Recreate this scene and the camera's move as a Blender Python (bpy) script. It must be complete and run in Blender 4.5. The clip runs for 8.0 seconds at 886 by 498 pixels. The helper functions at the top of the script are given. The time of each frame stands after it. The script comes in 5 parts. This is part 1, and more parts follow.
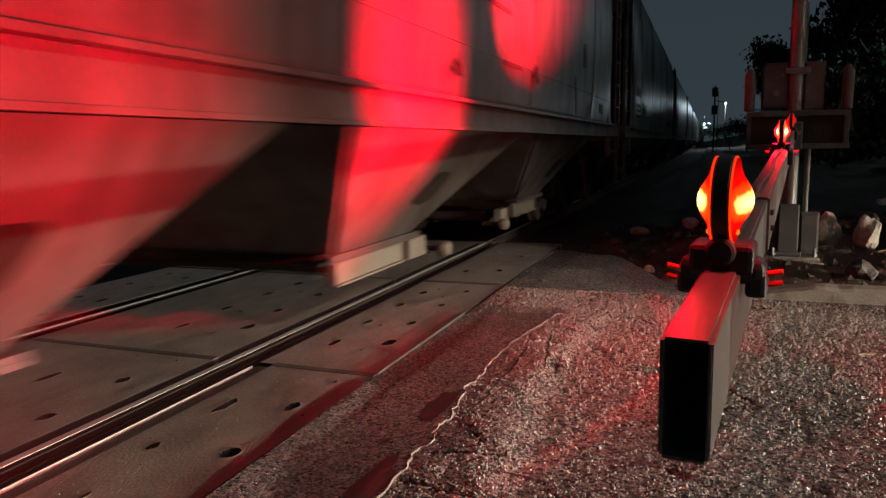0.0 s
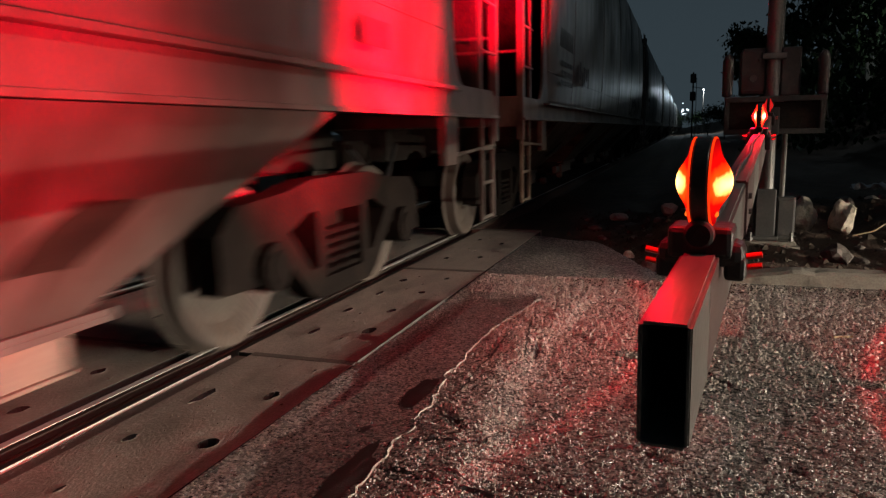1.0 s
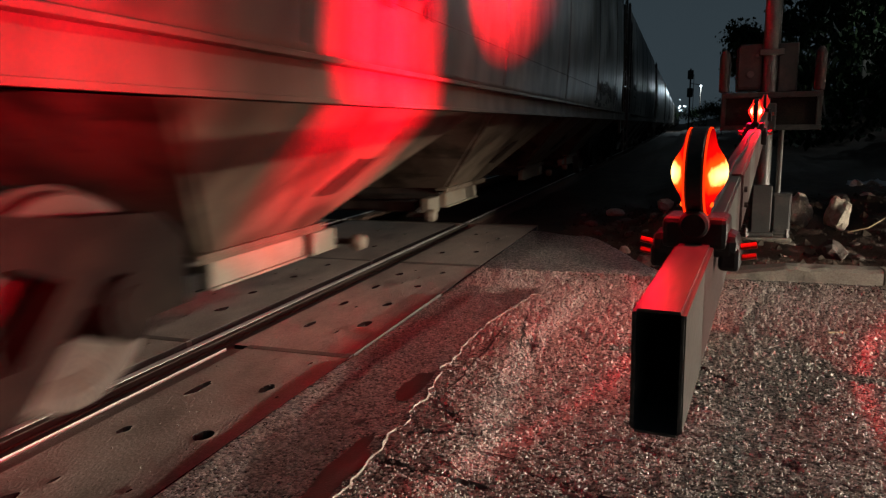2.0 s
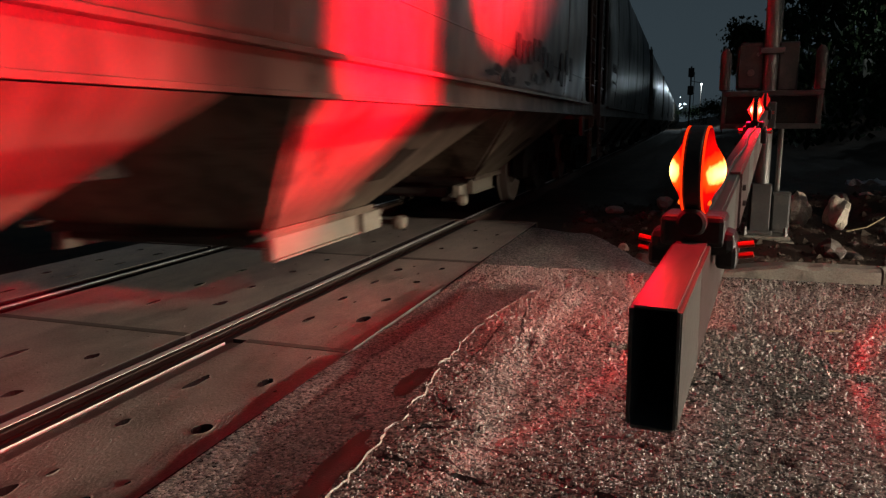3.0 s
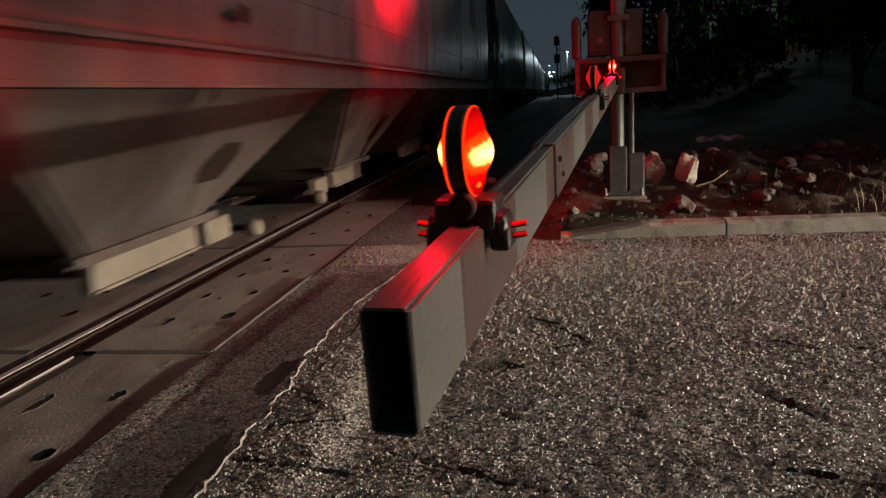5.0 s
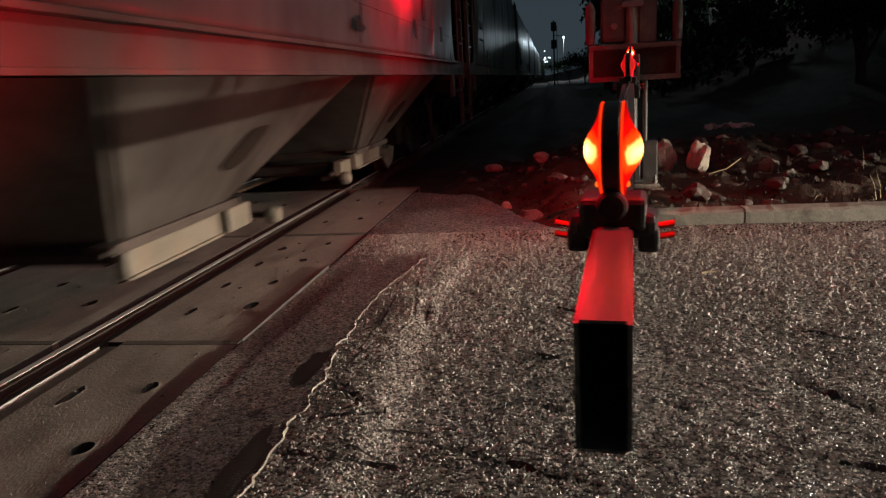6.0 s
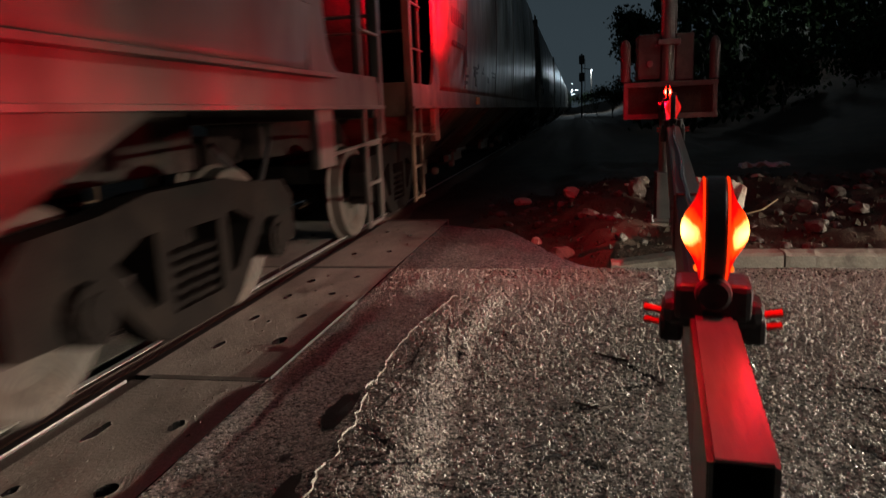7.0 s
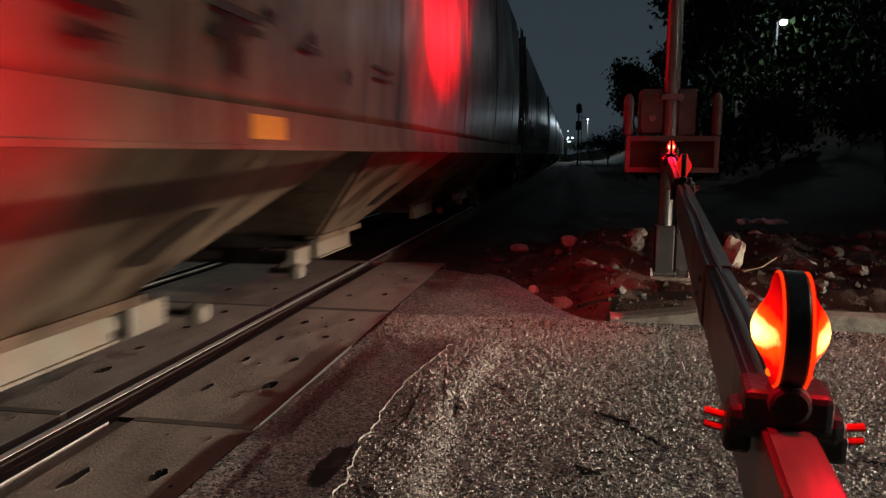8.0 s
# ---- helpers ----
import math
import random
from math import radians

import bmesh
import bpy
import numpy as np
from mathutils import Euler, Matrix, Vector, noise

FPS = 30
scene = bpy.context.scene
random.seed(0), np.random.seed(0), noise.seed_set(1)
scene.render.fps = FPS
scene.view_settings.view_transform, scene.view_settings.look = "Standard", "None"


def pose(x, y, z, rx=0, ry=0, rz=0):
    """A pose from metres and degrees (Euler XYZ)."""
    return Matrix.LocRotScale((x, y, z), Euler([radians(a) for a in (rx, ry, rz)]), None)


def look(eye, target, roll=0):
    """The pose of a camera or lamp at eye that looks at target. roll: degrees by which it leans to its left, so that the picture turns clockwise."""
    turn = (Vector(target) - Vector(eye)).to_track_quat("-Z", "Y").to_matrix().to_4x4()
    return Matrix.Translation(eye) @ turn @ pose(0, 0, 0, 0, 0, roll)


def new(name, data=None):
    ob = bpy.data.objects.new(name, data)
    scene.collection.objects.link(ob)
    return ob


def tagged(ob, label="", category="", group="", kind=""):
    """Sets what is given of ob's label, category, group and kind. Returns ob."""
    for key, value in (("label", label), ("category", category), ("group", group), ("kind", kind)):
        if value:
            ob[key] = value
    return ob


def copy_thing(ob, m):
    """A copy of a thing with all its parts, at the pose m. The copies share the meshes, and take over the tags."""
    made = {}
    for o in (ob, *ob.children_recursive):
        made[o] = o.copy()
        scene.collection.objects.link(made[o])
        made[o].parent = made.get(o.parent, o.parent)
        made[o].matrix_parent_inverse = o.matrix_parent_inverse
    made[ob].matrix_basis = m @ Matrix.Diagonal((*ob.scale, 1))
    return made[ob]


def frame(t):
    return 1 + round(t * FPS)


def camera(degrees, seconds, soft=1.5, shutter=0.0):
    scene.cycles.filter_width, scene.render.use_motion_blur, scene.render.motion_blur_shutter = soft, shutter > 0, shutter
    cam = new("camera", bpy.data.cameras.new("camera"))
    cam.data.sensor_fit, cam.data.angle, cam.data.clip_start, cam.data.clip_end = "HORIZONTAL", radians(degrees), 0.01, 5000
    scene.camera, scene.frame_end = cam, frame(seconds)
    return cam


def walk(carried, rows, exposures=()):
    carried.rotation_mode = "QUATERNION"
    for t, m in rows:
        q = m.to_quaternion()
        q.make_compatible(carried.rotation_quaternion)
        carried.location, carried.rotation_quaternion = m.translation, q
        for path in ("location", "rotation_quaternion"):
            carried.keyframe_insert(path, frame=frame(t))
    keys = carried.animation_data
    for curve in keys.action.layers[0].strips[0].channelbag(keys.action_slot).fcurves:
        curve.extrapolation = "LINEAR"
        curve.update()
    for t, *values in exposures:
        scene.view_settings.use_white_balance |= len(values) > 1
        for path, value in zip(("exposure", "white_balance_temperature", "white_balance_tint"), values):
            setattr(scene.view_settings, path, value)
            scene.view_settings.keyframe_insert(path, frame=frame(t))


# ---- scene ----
cam = camera(64.2, 8.0, soft=1.3, shutter=0.5)
PATH = [
    (0, (2.225, -0.279, 1.062), (1.533, 1.575, 0.772), -1.0),
    (0.5, (2.233, -0.268, 1.056), (1.567, 1.592, 0.746), -1.3),
    (1, (2.225, -0.259, 1.056), (1.585, 1.607, 0.73), -1.2),
    (1.5, (2.226, -0.257, 1.049), (1.596, 1.611, 0.715), -1.0),
    (3, (2.228, -0.264, 1.05), (1.601, 1.602, 0.699), -0.4),
    (3.5, (2.274, -0.251, 1.05), (1.724, 1.641, 0.706), -1.3),
    (4, (2.354, -0.234, 1.074), (1.903, 1.684, 0.727), -2.6),
    (4.5, (2.376, -0.201, 1.069), (2.014, 1.731, 0.697), -3.1),
    (4.7, (2.37, -0.194, 1.055), (2.036, 1.739, 0.661), -3.5),
    (6, (2.182, -0.181, 1.075), (1.875, 1.741, 0.613), -3.4),
    (6.5, (2.14, -0.139, 1.086), (1.793, 1.783, 0.653), -3.1),
    (7, (2.12, -0.111, 1.113), (1.75, 1.817, 0.733), -2.3),
    (7.5, (2.1, -0.072, 1.132), (1.72, 1.869, 0.836), -1.0),
    (8, (2.064, -0.043, 1.14), (1.715, 1.908, 0.872), 0.2),
]
walk(cam, [(t, look(e, g, r)) for t, e, g, r in PATH])

# ---- sky and large lights ----
world = bpy.data.worlds.new("night_sky")
scene.world = world
world.use_nodes = True
wn, wl = world.node_tree.nodes, world.node_tree.links
wc = wn.new("ShaderNodeTexCoord")
ws = wn.new("ShaderNodeSeparateXYZ")
wr = wn.new("ShaderNodeValToRGB")
wr.color_ramp.elements[0].position, wr.color_ramp.elements[0].color = 0.42, (0.012, 0.016, 0.020, 1)
wr.color_ramp.elements[1].position, wr.color_ramp.elements[1].color = 0.75, (0.020, 0.030, 0.038, 1)
mid = wr.color_ramp.elements.new(0.52)
mid.color = (0.030, 0.043, 0.052, 1)
wm = wn.new("ShaderNodeMapRange")
wm.inputs[1].default_value, wm.inputs[2].default_value = -1, 1
wl.new(wc.outputs["Generated"], ws.inputs[0])
wl.new(ws.outputs["Z"], wm.inputs[0])
wl.new(wm.outputs[0], wr.inputs[0])
wl.new(wr.outputs[0], wn["Background"].inputs[0])
wn["Background"].inputs[1].default_value = 1.0


def spot(name, eye, target, watts, colour, angle, blend=0.6, radius=0.03, wide=1.0):
    lamp = bpy.data.lights.new(name, "SPOT")
    lamp.energy, lamp.color, lamp.spot_size, lamp.spot_blend = watts, colour, radians(angle), blend
    lamp.shadow_soft_size = radius
    ob = new(name, lamp)
    ob.matrix_world = look(eye, target) @ Matrix.Diagonal((wide, 1, 1, 1))
    return ob


# the dipped headlights of the waiting vehicle, on the road outside the view
HEAD_X, HEAD_Z = 14.0, 0.80
for hy in (2.2, 3.7):
    spot("headlight_dip", (HEAD_X, hy, HEAD_Z), (1.0, hy - 0.3, -0.70), 8200, (1.0, 0.87, 0.71), 19, 1.0, 0.06, 3.6)
    # second wide cone added to brighten the upper sides and the far cars
    spot("headlight_spill", (HEAD_X, hy, HEAD_Z), (0.5, hy + 5.5, 1.2), 125, (1.0, 0.86, 0.68), 66, 1.0, 0.06)
# unseen lamp added behind the vehicle to light the asphalt; fits the arm's shadow
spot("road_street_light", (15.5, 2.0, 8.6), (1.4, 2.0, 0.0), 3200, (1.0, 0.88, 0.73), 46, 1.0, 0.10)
# added lamp, assumed far down the line, that gives far cars a cold sheen
FAR_LAMP = (4.5, 112.0, 6.5)
yard_light = bpy.data.lights.new("yard_light", "POINT")
yard_light.energy, yard_light.color, yard_light.shadow_soft_size = 2600, (0.72, 0.90, 1.0), 0.2
new("yard_light", yard_light).location = (FAR_LAMP[0], FAR_LAMP[1] - 0.1, FAR_LAMP[2] - 0.3)
# the cold street lamp among the trees
STREET = (10.0, 30.0, 6.2)
street_light = bpy.data.lights.new("street_light", "POINT")
street_light.energy, street_light.color, street_light.shadow_soft_size = 160, (0.75, 0.92, 1.0), 0.15
new("street_light", street_light).location = (STREET[0], STREET[1] - 0.05, STREET[2] - 0.15)

# ---- materials ----
def nodes_of(name):
    m = bpy.data.materials.new(name)
    m.use_nodes = True
    return m, m.node_tree.nodes, m.node_tree.links, m.node_tree.nodes["Principled BSDF"]


def surface(name, dark, light, rough=0.6, metal=0.0, scale=6.0, fine=90.0, bump=0.25, depth=0.004,
            stain=None, stain_scale=1.5, stretch=(1, 1, 1), spec=0.5, stain_amount=0.5, rough_var=0.15, random=0.0):
    """Two-scale noise between two colours, with stains, fine relief and uneven gloss."""
    m, n, l, b = nodes_of(name)
    tc = n.new("ShaderNodeTexCoord")
    mp = n.new("ShaderNodeMapping")
    mp.inputs["Scale"].default_value = stretch
    l.new(tc.outputs["Object"], mp.inputs[0])
    big = n.new("ShaderNodeTexNoise")
    big.inputs["Scale"].default_value, big.inputs["Detail"].default_value = scale, 6
    small = n.new("ShaderNodeTexNoise")
    small.inputs["Scale"].default_value, small.inputs["Detail"].default_value = fine, 4
    for t in (big, small):
        l.new(mp.outputs[0], t.inputs["Vector"])
    mix = n.new("ShaderNodeMix")
    mix.data_type = "FLOAT"
    mix.inputs[0].default_value = 0.45
    l.new(big.outputs["Fac"], mix.inputs[2])
    l.new(small.outputs["Fac"], mix.inputs[3])
    ramp = n.new("ShaderNodeValToRGB")
    ramp.color_ramp.elements[0].position, ramp.color_ramp.elements[1].position = 0.32, 0.68
    ramp.color_ramp.elements[0].color, ramp.color_ramp.elements[1].color = (*dark, 1), (*light, 1)
    l.new(mix.outputs[0], ramp.inputs[0])
    colour = ramp.outputs[0]
    if random:
        info = n.new("ShaderNodeObjectInfo")
        mr = n.new("ShaderNodeMapRange")
        mr.inputs[3].default_value, mr.inputs[4].default_value = 1 - random, 1 + random
        l.new(info.outputs["Random"], mr.inputs[0])
        hsv = n.new("ShaderNodeHueSaturation")
        l.new(mr.outputs[0], hsv.inputs["Value"])
        l.new(colour, hsv.inputs["Color"])
        colour = hsv.outputs[0]
    if stain:
        sn = n.new("ShaderNodeTexNoise")
        sn.inputs["Scale"].default_value, sn.inputs["Detail"].default_value = stain_scale, 8
        sn.inputs["Roughness"].default_value = 0.65
        l.new(mp.outputs[0], sn.inputs["Vector"])
        sr = n.new("ShaderNodeValToRGB")
        sr.color_ramp.elements[0].position, sr.color_ramp.elements[1].position = 0.52, 0.68
        sr.color_ramp.elements[1].color = (stain_amount,) * 3 + (1,)
        sr.color_ramp.elements[0].color = (0, 0, 0, 1)
        l.new(sn.outputs["Fac"], sr.inputs[0])
        sm = n.new("ShaderNodeMix")
        sm.data_type = "RGBA"
        l.new(sr.outputs[0], sm.inputs[0])
        l.new(colour, sm.inputs[6])
        sm.inputs[7].default_value = (*stain, 1)
        colour = sm.outputs[2]
    l.new(colour, b.inputs["Base Color"])
    rr = n.new("ShaderNodeMapRange")
    rr.inputs[3].default_value, rr.inputs[4].default_value = max(0.05, rough - rough_var), min(1, rough + rough_var)
    l.new(big.outputs["Fac"], rr.inputs[0])
    l.new(rr.outputs[0], b.inputs["Roughness"])
    b.inputs["Metallic"].default_value = metal
    b.inputs["Specular IOR Level"].default_value = spec
    bp = n.new("ShaderNodeBump")
    bp.inputs["Strength"].default_value, bp.inputs["Distance"].default_value = bump, depth
    l.new(small.outputs["Fac"], bp.inputs["Height"])
    l.new(bp.outputs[0], b.inputs["Normal"])
    return m


def asphalt_material(name, dark, light, rough, aggregate, strength, depth):
    """Bitumen with pale stones in it: cells of aggregate with relief, worn gloss and wide stains."""
    m, n, l, b = nodes_of(name)
    tc = n.new("ShaderNodeTexCoord")
    vo = n.new("ShaderNodeTexVoronoi")
    vo.inputs["Scale"].default_value = aggregate
    no = n.new("ShaderNodeTexNoise")
    no.inputs["Scale"].default_value, no.inputs["Detail"].default_value = 2.2, 7
    gr = n.new("ShaderNodeTexNoise")
    gr.inputs["Scale"].default_value, gr.inputs["Detail"].default_value = aggregate * 2.3, 5
    for t in (vo, no, gr):
        l.new(tc.outputs["Object"], t.inputs["Vector"])
    sep = n.new("ShaderNodeSeparateColor")
    l.new(vo.outputs["Color"], sep.inputs[0])
    mx = n.new("ShaderNodeMath")
    mx.operation = "MULTIPLY"
    l.new(sep.outputs[0], mx.inputs[0])
    l.new(gr.outputs["Fac"], mx.inputs[1])
    ramp = n.new("ShaderNodeValToRGB")
    ramp.color_ramp.elements[0].position, ramp.color_ramp.elements[1].position = 0.14, 0.58
    ramp.color_ramp.elements[0].color, ramp.color_ramp.elements[1].color = (*dark, 1), (*light, 1)
    l.new(mx.outputs[0], ramp.inputs[0])
    hs = n.new("ShaderNodeHueSaturation")
    wide = n.new("ShaderNodeMapRange")
    wide.inputs[1].default_value, wide.inputs[2].default_value = 0.3, 0.7
    wide.inputs[3].default_value, wide.inputs[4].default_value = 0.65, 1.3
    l.new(no.outputs["Fac"], wide.inputs[0])
    l.new(wide.outputs[0], hs.inputs["Value"])
    l.new(ramp.outputs[0], hs.inputs["Color"])
    l.new(hs.outputs[0], b.inputs["Base Color"])
    rr = n.new("ShaderNodeMapRange")
    rr.inputs[3].default_value, rr.inputs[4].default_value = rough - 0.2, rough + 0.12
    l.new(sep.outputs[1], rr.inputs[0])
    l.new(rr.outputs[0], b.inputs["Roughness"])
    add = n.new("ShaderNodeMath")
    add.operation = "SUBTRACT"
    l.new(gr.outputs["Fac"], add.inputs[0])
    l.new(vo.outputs["Distance"], add.inputs[1])
    bp = n.new("ShaderNodeBump")
    bp.inputs["Strength"].default_value, bp.inputs["Distance"].default_value = strength, depth
    l.new(add.outputs[0], bp.inputs["Height"])
    l.new(bp.outputs[0], b.inputs["Normal"])
    return m


def weathered(name, clean, faded, dirt, rust, rough, spec, amount):
    """Old paint: cloudy fading, blotches of dirt, run-down streaks and small rust spots."""
    m, n, l, b = nodes_of(name)
    tc = n.new("ShaderNodeTexCoord")

    def field(stretch, scale, detail, lo, hi, power):
        mp = n.new("ShaderNodeMapping")
        mp.inputs["Scale"].default_value = stretch
        l.new(tc.outputs["Object"], mp.inputs[0])
        t = n.new("ShaderNodeTexNoise")
        t.inputs["Scale"].default_value, t.inputs["Detail"].default_value = scale, detail
        t.inputs["Roughness"].default_value = 0.62
        l.new(mp.outputs[0], t.inputs["Vector"])
        r = n.new("ShaderNodeMapRange")
        r.inputs[1].default_value, r.inputs[2].default_value, r.inputs[4].default_value = lo, hi, power
        l.new(t.outputs["Fac"], r.inputs[0])
        return r.outputs[0]

    def blend(fac, a, colour):
        x = n.new("ShaderNodeMix")
        x.data_type = "RGBA"
        l.new(fac, x.inputs[0])
        if isinstance(a, tuple):
            x.inputs[6].default_value = (*a, 1)
        else:
            l.new(a, x.inputs[6])
        x.inputs[7].default_value = (*colour, 1)
        return x.outputs[2]

    c = blend(field((1, 1, 0.7), 1.4, 5, 0.38, 0.62, 1.0), clean, faded)
    c = blend(field((1, 1, 0.55), 2.3, 9, 0.50, 0.64, amount), c, dirt)
    c = blend(field((1, 5, 0.22), 2.0, 6, 0.52, 0.70, amount), c, dirt)
    c = blend(field((1, 3.0, 0.10), 3.0, 4, 0.56, 0.74, 0.5 * amount), c, faded)
    c = blend(field((1, 1, 1), 6.0, 8, 0.64, 0.70, amount), c, rust)
    l.new(c, b.inputs["Base Color"])
    l.new(field((1, 1, 0.4), 3.0, 5, -0.4 + rough * 0.2, 1.4, 0.9), b.inputs["Roughness"])
    b.inputs["Specular IOR Level"].default_value = spec
    bp = n.new("ShaderNodeBump")
    bp.inputs["Strength"].default_value, bp.inputs["Distance"].default_value = 0.18, 0.004
    l.new(field((1, 1, 0.6), 26, 4, 0, 1, 1.0), bp.inputs["Height"])
    l.new(bp.outputs[0], b.inputs["Normal"])
    return m


def glow(name, colour, strength):
    m = bpy.data.materials.new(name)
    m.use_nodes = True
    n, l = m.node_tree.nodes, m.node_tree.links
    n.remove(n["Principled BSDF"])
    e = n.new("ShaderNodeEmission")
    e.inputs[0].default_value, e.inputs[1].default_value = (*colour, 1), strength
    l.new(e.outputs[0], n["Material Output"].inputs[0])
    return m


def lit_lens(name, hot, warm, rim, power):
    """A lit lens: white-hot over the bulb at its middle, orange round it and deep red at the rim; stretched along y to
    fit the camera's view.
    """
    m = bpy.data.materials.new(name)
    m.use_nodes = True
    n, l = m.node_tree.nodes, m.node_tree.links
    n.remove(n["Principled BSDF"])
    tc = n.new("ShaderNodeTexCoord")
    mp = n.new("ShaderNodeMapping")
    mp.inputs["Scale"].default_value = (0, 0.35, 1)
    ln = n.new("ShaderNodeVectorMath")
    ln.operation = "LENGTH"
    wave = n.new("ShaderNodeTexNoise")
    wave.inputs["Scale"].default_value = 45
    mad = n.new("ShaderNodeMath")
    mad.operation = "MULTIPLY_ADD"
    mad.inputs[1].default_value, mad.inputs[2].default_value = 0.012, -0.006
    plus = n.new("ShaderNodeMath")
    mr = n.new("ShaderNodeMapRange")
    mr.inputs[2].default_value = 0.047
    ramp = n.new("ShaderNodeValToRGB")
    r = ramp.color_ramp
    r.elements[0].position, r.elements[0].color = 0.0, (*hot, 1)
    r.elements[1].position, r.elements[1].color = 1.0, (*rim, 1)
    for pos, c in ((0.09, hot), (0.30, warm), (0.50, (rim[0] * 3.4, rim[1] * 2.6 + 0.0005, rim[2]))):
        r.elements.new(pos).color = (*c, 1)
    e = n.new("ShaderNodeEmission")
    e.inputs[1].default_value = power
    l.new(tc.outputs["Object"], mp.inputs[0])
    l.new(mp.outputs[0], ln.inputs[0])
    l.new(tc.outputs["Object"], wave.inputs["Vector"])
    l.new(wave.outputs["Fac"], mad.inputs[0])
    l.new(ln.outputs["Value"], plus.inputs[0])
    l.new(mad.outputs[0], plus.inputs[1])
    l.new(plus.outputs[0], mr.inputs[0])
    l.new(mr.outputs[0], ramp.inputs[0])
    l.new(ramp.outputs[0], e.inputs[0])
    l.new(e.outputs[0], n["Material Output"].inputs[0])
    return m


def cover_lens(name):
    """The clear red cover of a flashing lamp, with a faint red emission at all times."""
    m = bpy.data.materials.new(name)
    m.use_nodes = True
    n, l = m.node_tree.nodes, m.node_tree.links
    n.remove(n["Principled BSDF"])
    t = n.new("ShaderNodeBsdfTransparent")
    t.inputs[0].default_value = (1.0, 0.55, 0.45, 1)
    e = n.new("ShaderNodeEmission")
    e.inputs[0].default_value, e.inputs[1].default_value = (1.0, 0.015, 0.015, 1), 1.0
    g = n.new("ShaderNodeBsdfGlossy")
    g.inputs[0].default_value, g.inputs[1].default_value = (0.3, 0.05, 0.04, 1), 0.15
    a = n.new("ShaderNodeAddShader")
    l.new(e.outputs[0], a.inputs[0])
    l.new(g.outputs[0], a.inputs[1])
    x = n.new("ShaderNodeMixShader")
    x.inputs[0].default_value = 0.5
    l.new(t.outputs[0], x.inputs[1])
    l.new(a.outputs[0], x.inputs[2])
    l.new(x.outputs[0], n["Material Output"].inputs[0])
    return m


ASPHALT = asphalt_material("rough_asphalt", (0.026, 0.023, 0.020), (0.52, 0.47, 0.41), 0.52, 88, 1.0, 0.026)
SMUDGE = surface("black_smudge", (0.007, 0.005, 0.004), (0.024, 0.018, 0.013), 0.6, scale=9, fine=60, spec=0.2)
SMOOTH = asphalt_material("smooth_asphalt", (0.045, 0.039, 0.035), (0.55, 0.49, 0.43), 0.42, 105, 1.0, 0.013)
CRACK = surface("broken_edge", (0.13, 0.115, 0.098), (0.32, 0.29, 0.25), 0.8, scale=30, fine=160, bump=0.8, depth=0.006)
# near-black, for the smears and for the shade painted in cracks
ROAD_DARK = surface("tar", (0.010, 0.009, 0.009), (0.026, 0.023, 0.022), 0.4, scale=12, fine=180, bump=0.5)
PANEL = surface("worn_crossing_panel", (0.10, 0.088, 0.076), (0.32, 0.285, 0.245), 0.44, scale=7, fine=120, bump=0.8, depth=0.006,
                stain=(0.075, 0.060, 0.050), stain_scale=3, stain_amount=0.65, random=0.10, stretch=(1, 0.45, 1))
GASKET = surface("grey_gasket", (0.045, 0.040, 0.035), (0.11, 0.098, 0.085), 0.6, scale=9, fine=120, bump=0.5)
RUBBER = surface("flangeway_rubber", (0.010, 0.010, 0.010), (0.028, 0.026, 0.025), 0.6, scale=10, fine=140)
HEAD_STEEL = surface("dark_rail_head", (0.012, 0.009, 0.008), (0.035, 0.026, 0.021), 0.7, 0.0, 8, 120, 0.3, spec=0.2, stretch=(1, 0.08, 1))
# pale base colour stands in for most of the polished steel's shine
RAIL_STEEL = surface("rail_painted_shine", (0.50, 0.48, 0.45), (0.80, 0.78, 0.74), 0.38, 0.4, 8, 200, 0.12, stretch=(1, 0.08, 1))
RAIL_RUST = surface("rusted_rail", (0.035, 0.020, 0.013), (0.090, 0.050, 0.032), 0.8, 0.2, 12, 120, 0.5)
DIRT = surface("dirt", (0.022, 0.014, 0.010), (0.088, 0.060, 0.043), 0.9, spec=0.15, scale=3, fine=55, bump=0.9, depth=0.02, stain=(0.015, 0.012, 0.010))
CONCRETE = surface("kerb_concrete", (0.12, 0.105, 0.084), (0.29, 0.265, 0.215), 0.8, scale=5, fine=90, bump=0.5, depth=0.006, stain=(0.055, 0.045, 0.036), stain_scale=5, stain_amount=0.8)
LIMESTONE = surface("limestone", (0.33, 0.28, 0.215), (0.64, 0.57, 0.465), 0.85, scale=14, fine=70, bump=0.8, depth=0.01, stain=(0.08, 0.06, 0.045), stain_scale=9)
STONE = surface("rubble_stone", (0.04, 0.032, 0.027), (0.14, 0.118, 0.10), 0.85, scale=12, fine=70, bump=0.8, depth=0.01, random=0.5)
CAR_PAINT = weathered("hopper_grey_paint", (0.050, 0.043, 0.037), (0.086, 0.077, 0.067), (0.020, 0.015, 0.011), (0.030, 0.013, 0.007), 0.4, 0.45, 0.75)
CAR_TAN = weathered("hopper_tan_paint", (0.056, 0.042, 0.030), (0.116, 0.092, 0.067), (0.018, 0.012, 0.008), (0.026, 0.010, 0.005), 0.5, 0.35, 0.95)
CAR_BROWN = weathered("hopper_stained_paint", (0.058, 0.040, 0.026), (0.124, 0.095, 0.064), (0.016, 0.010, 0.006), (0.022, 0.009, 0.004), 0.5, 0.3, 1.0)
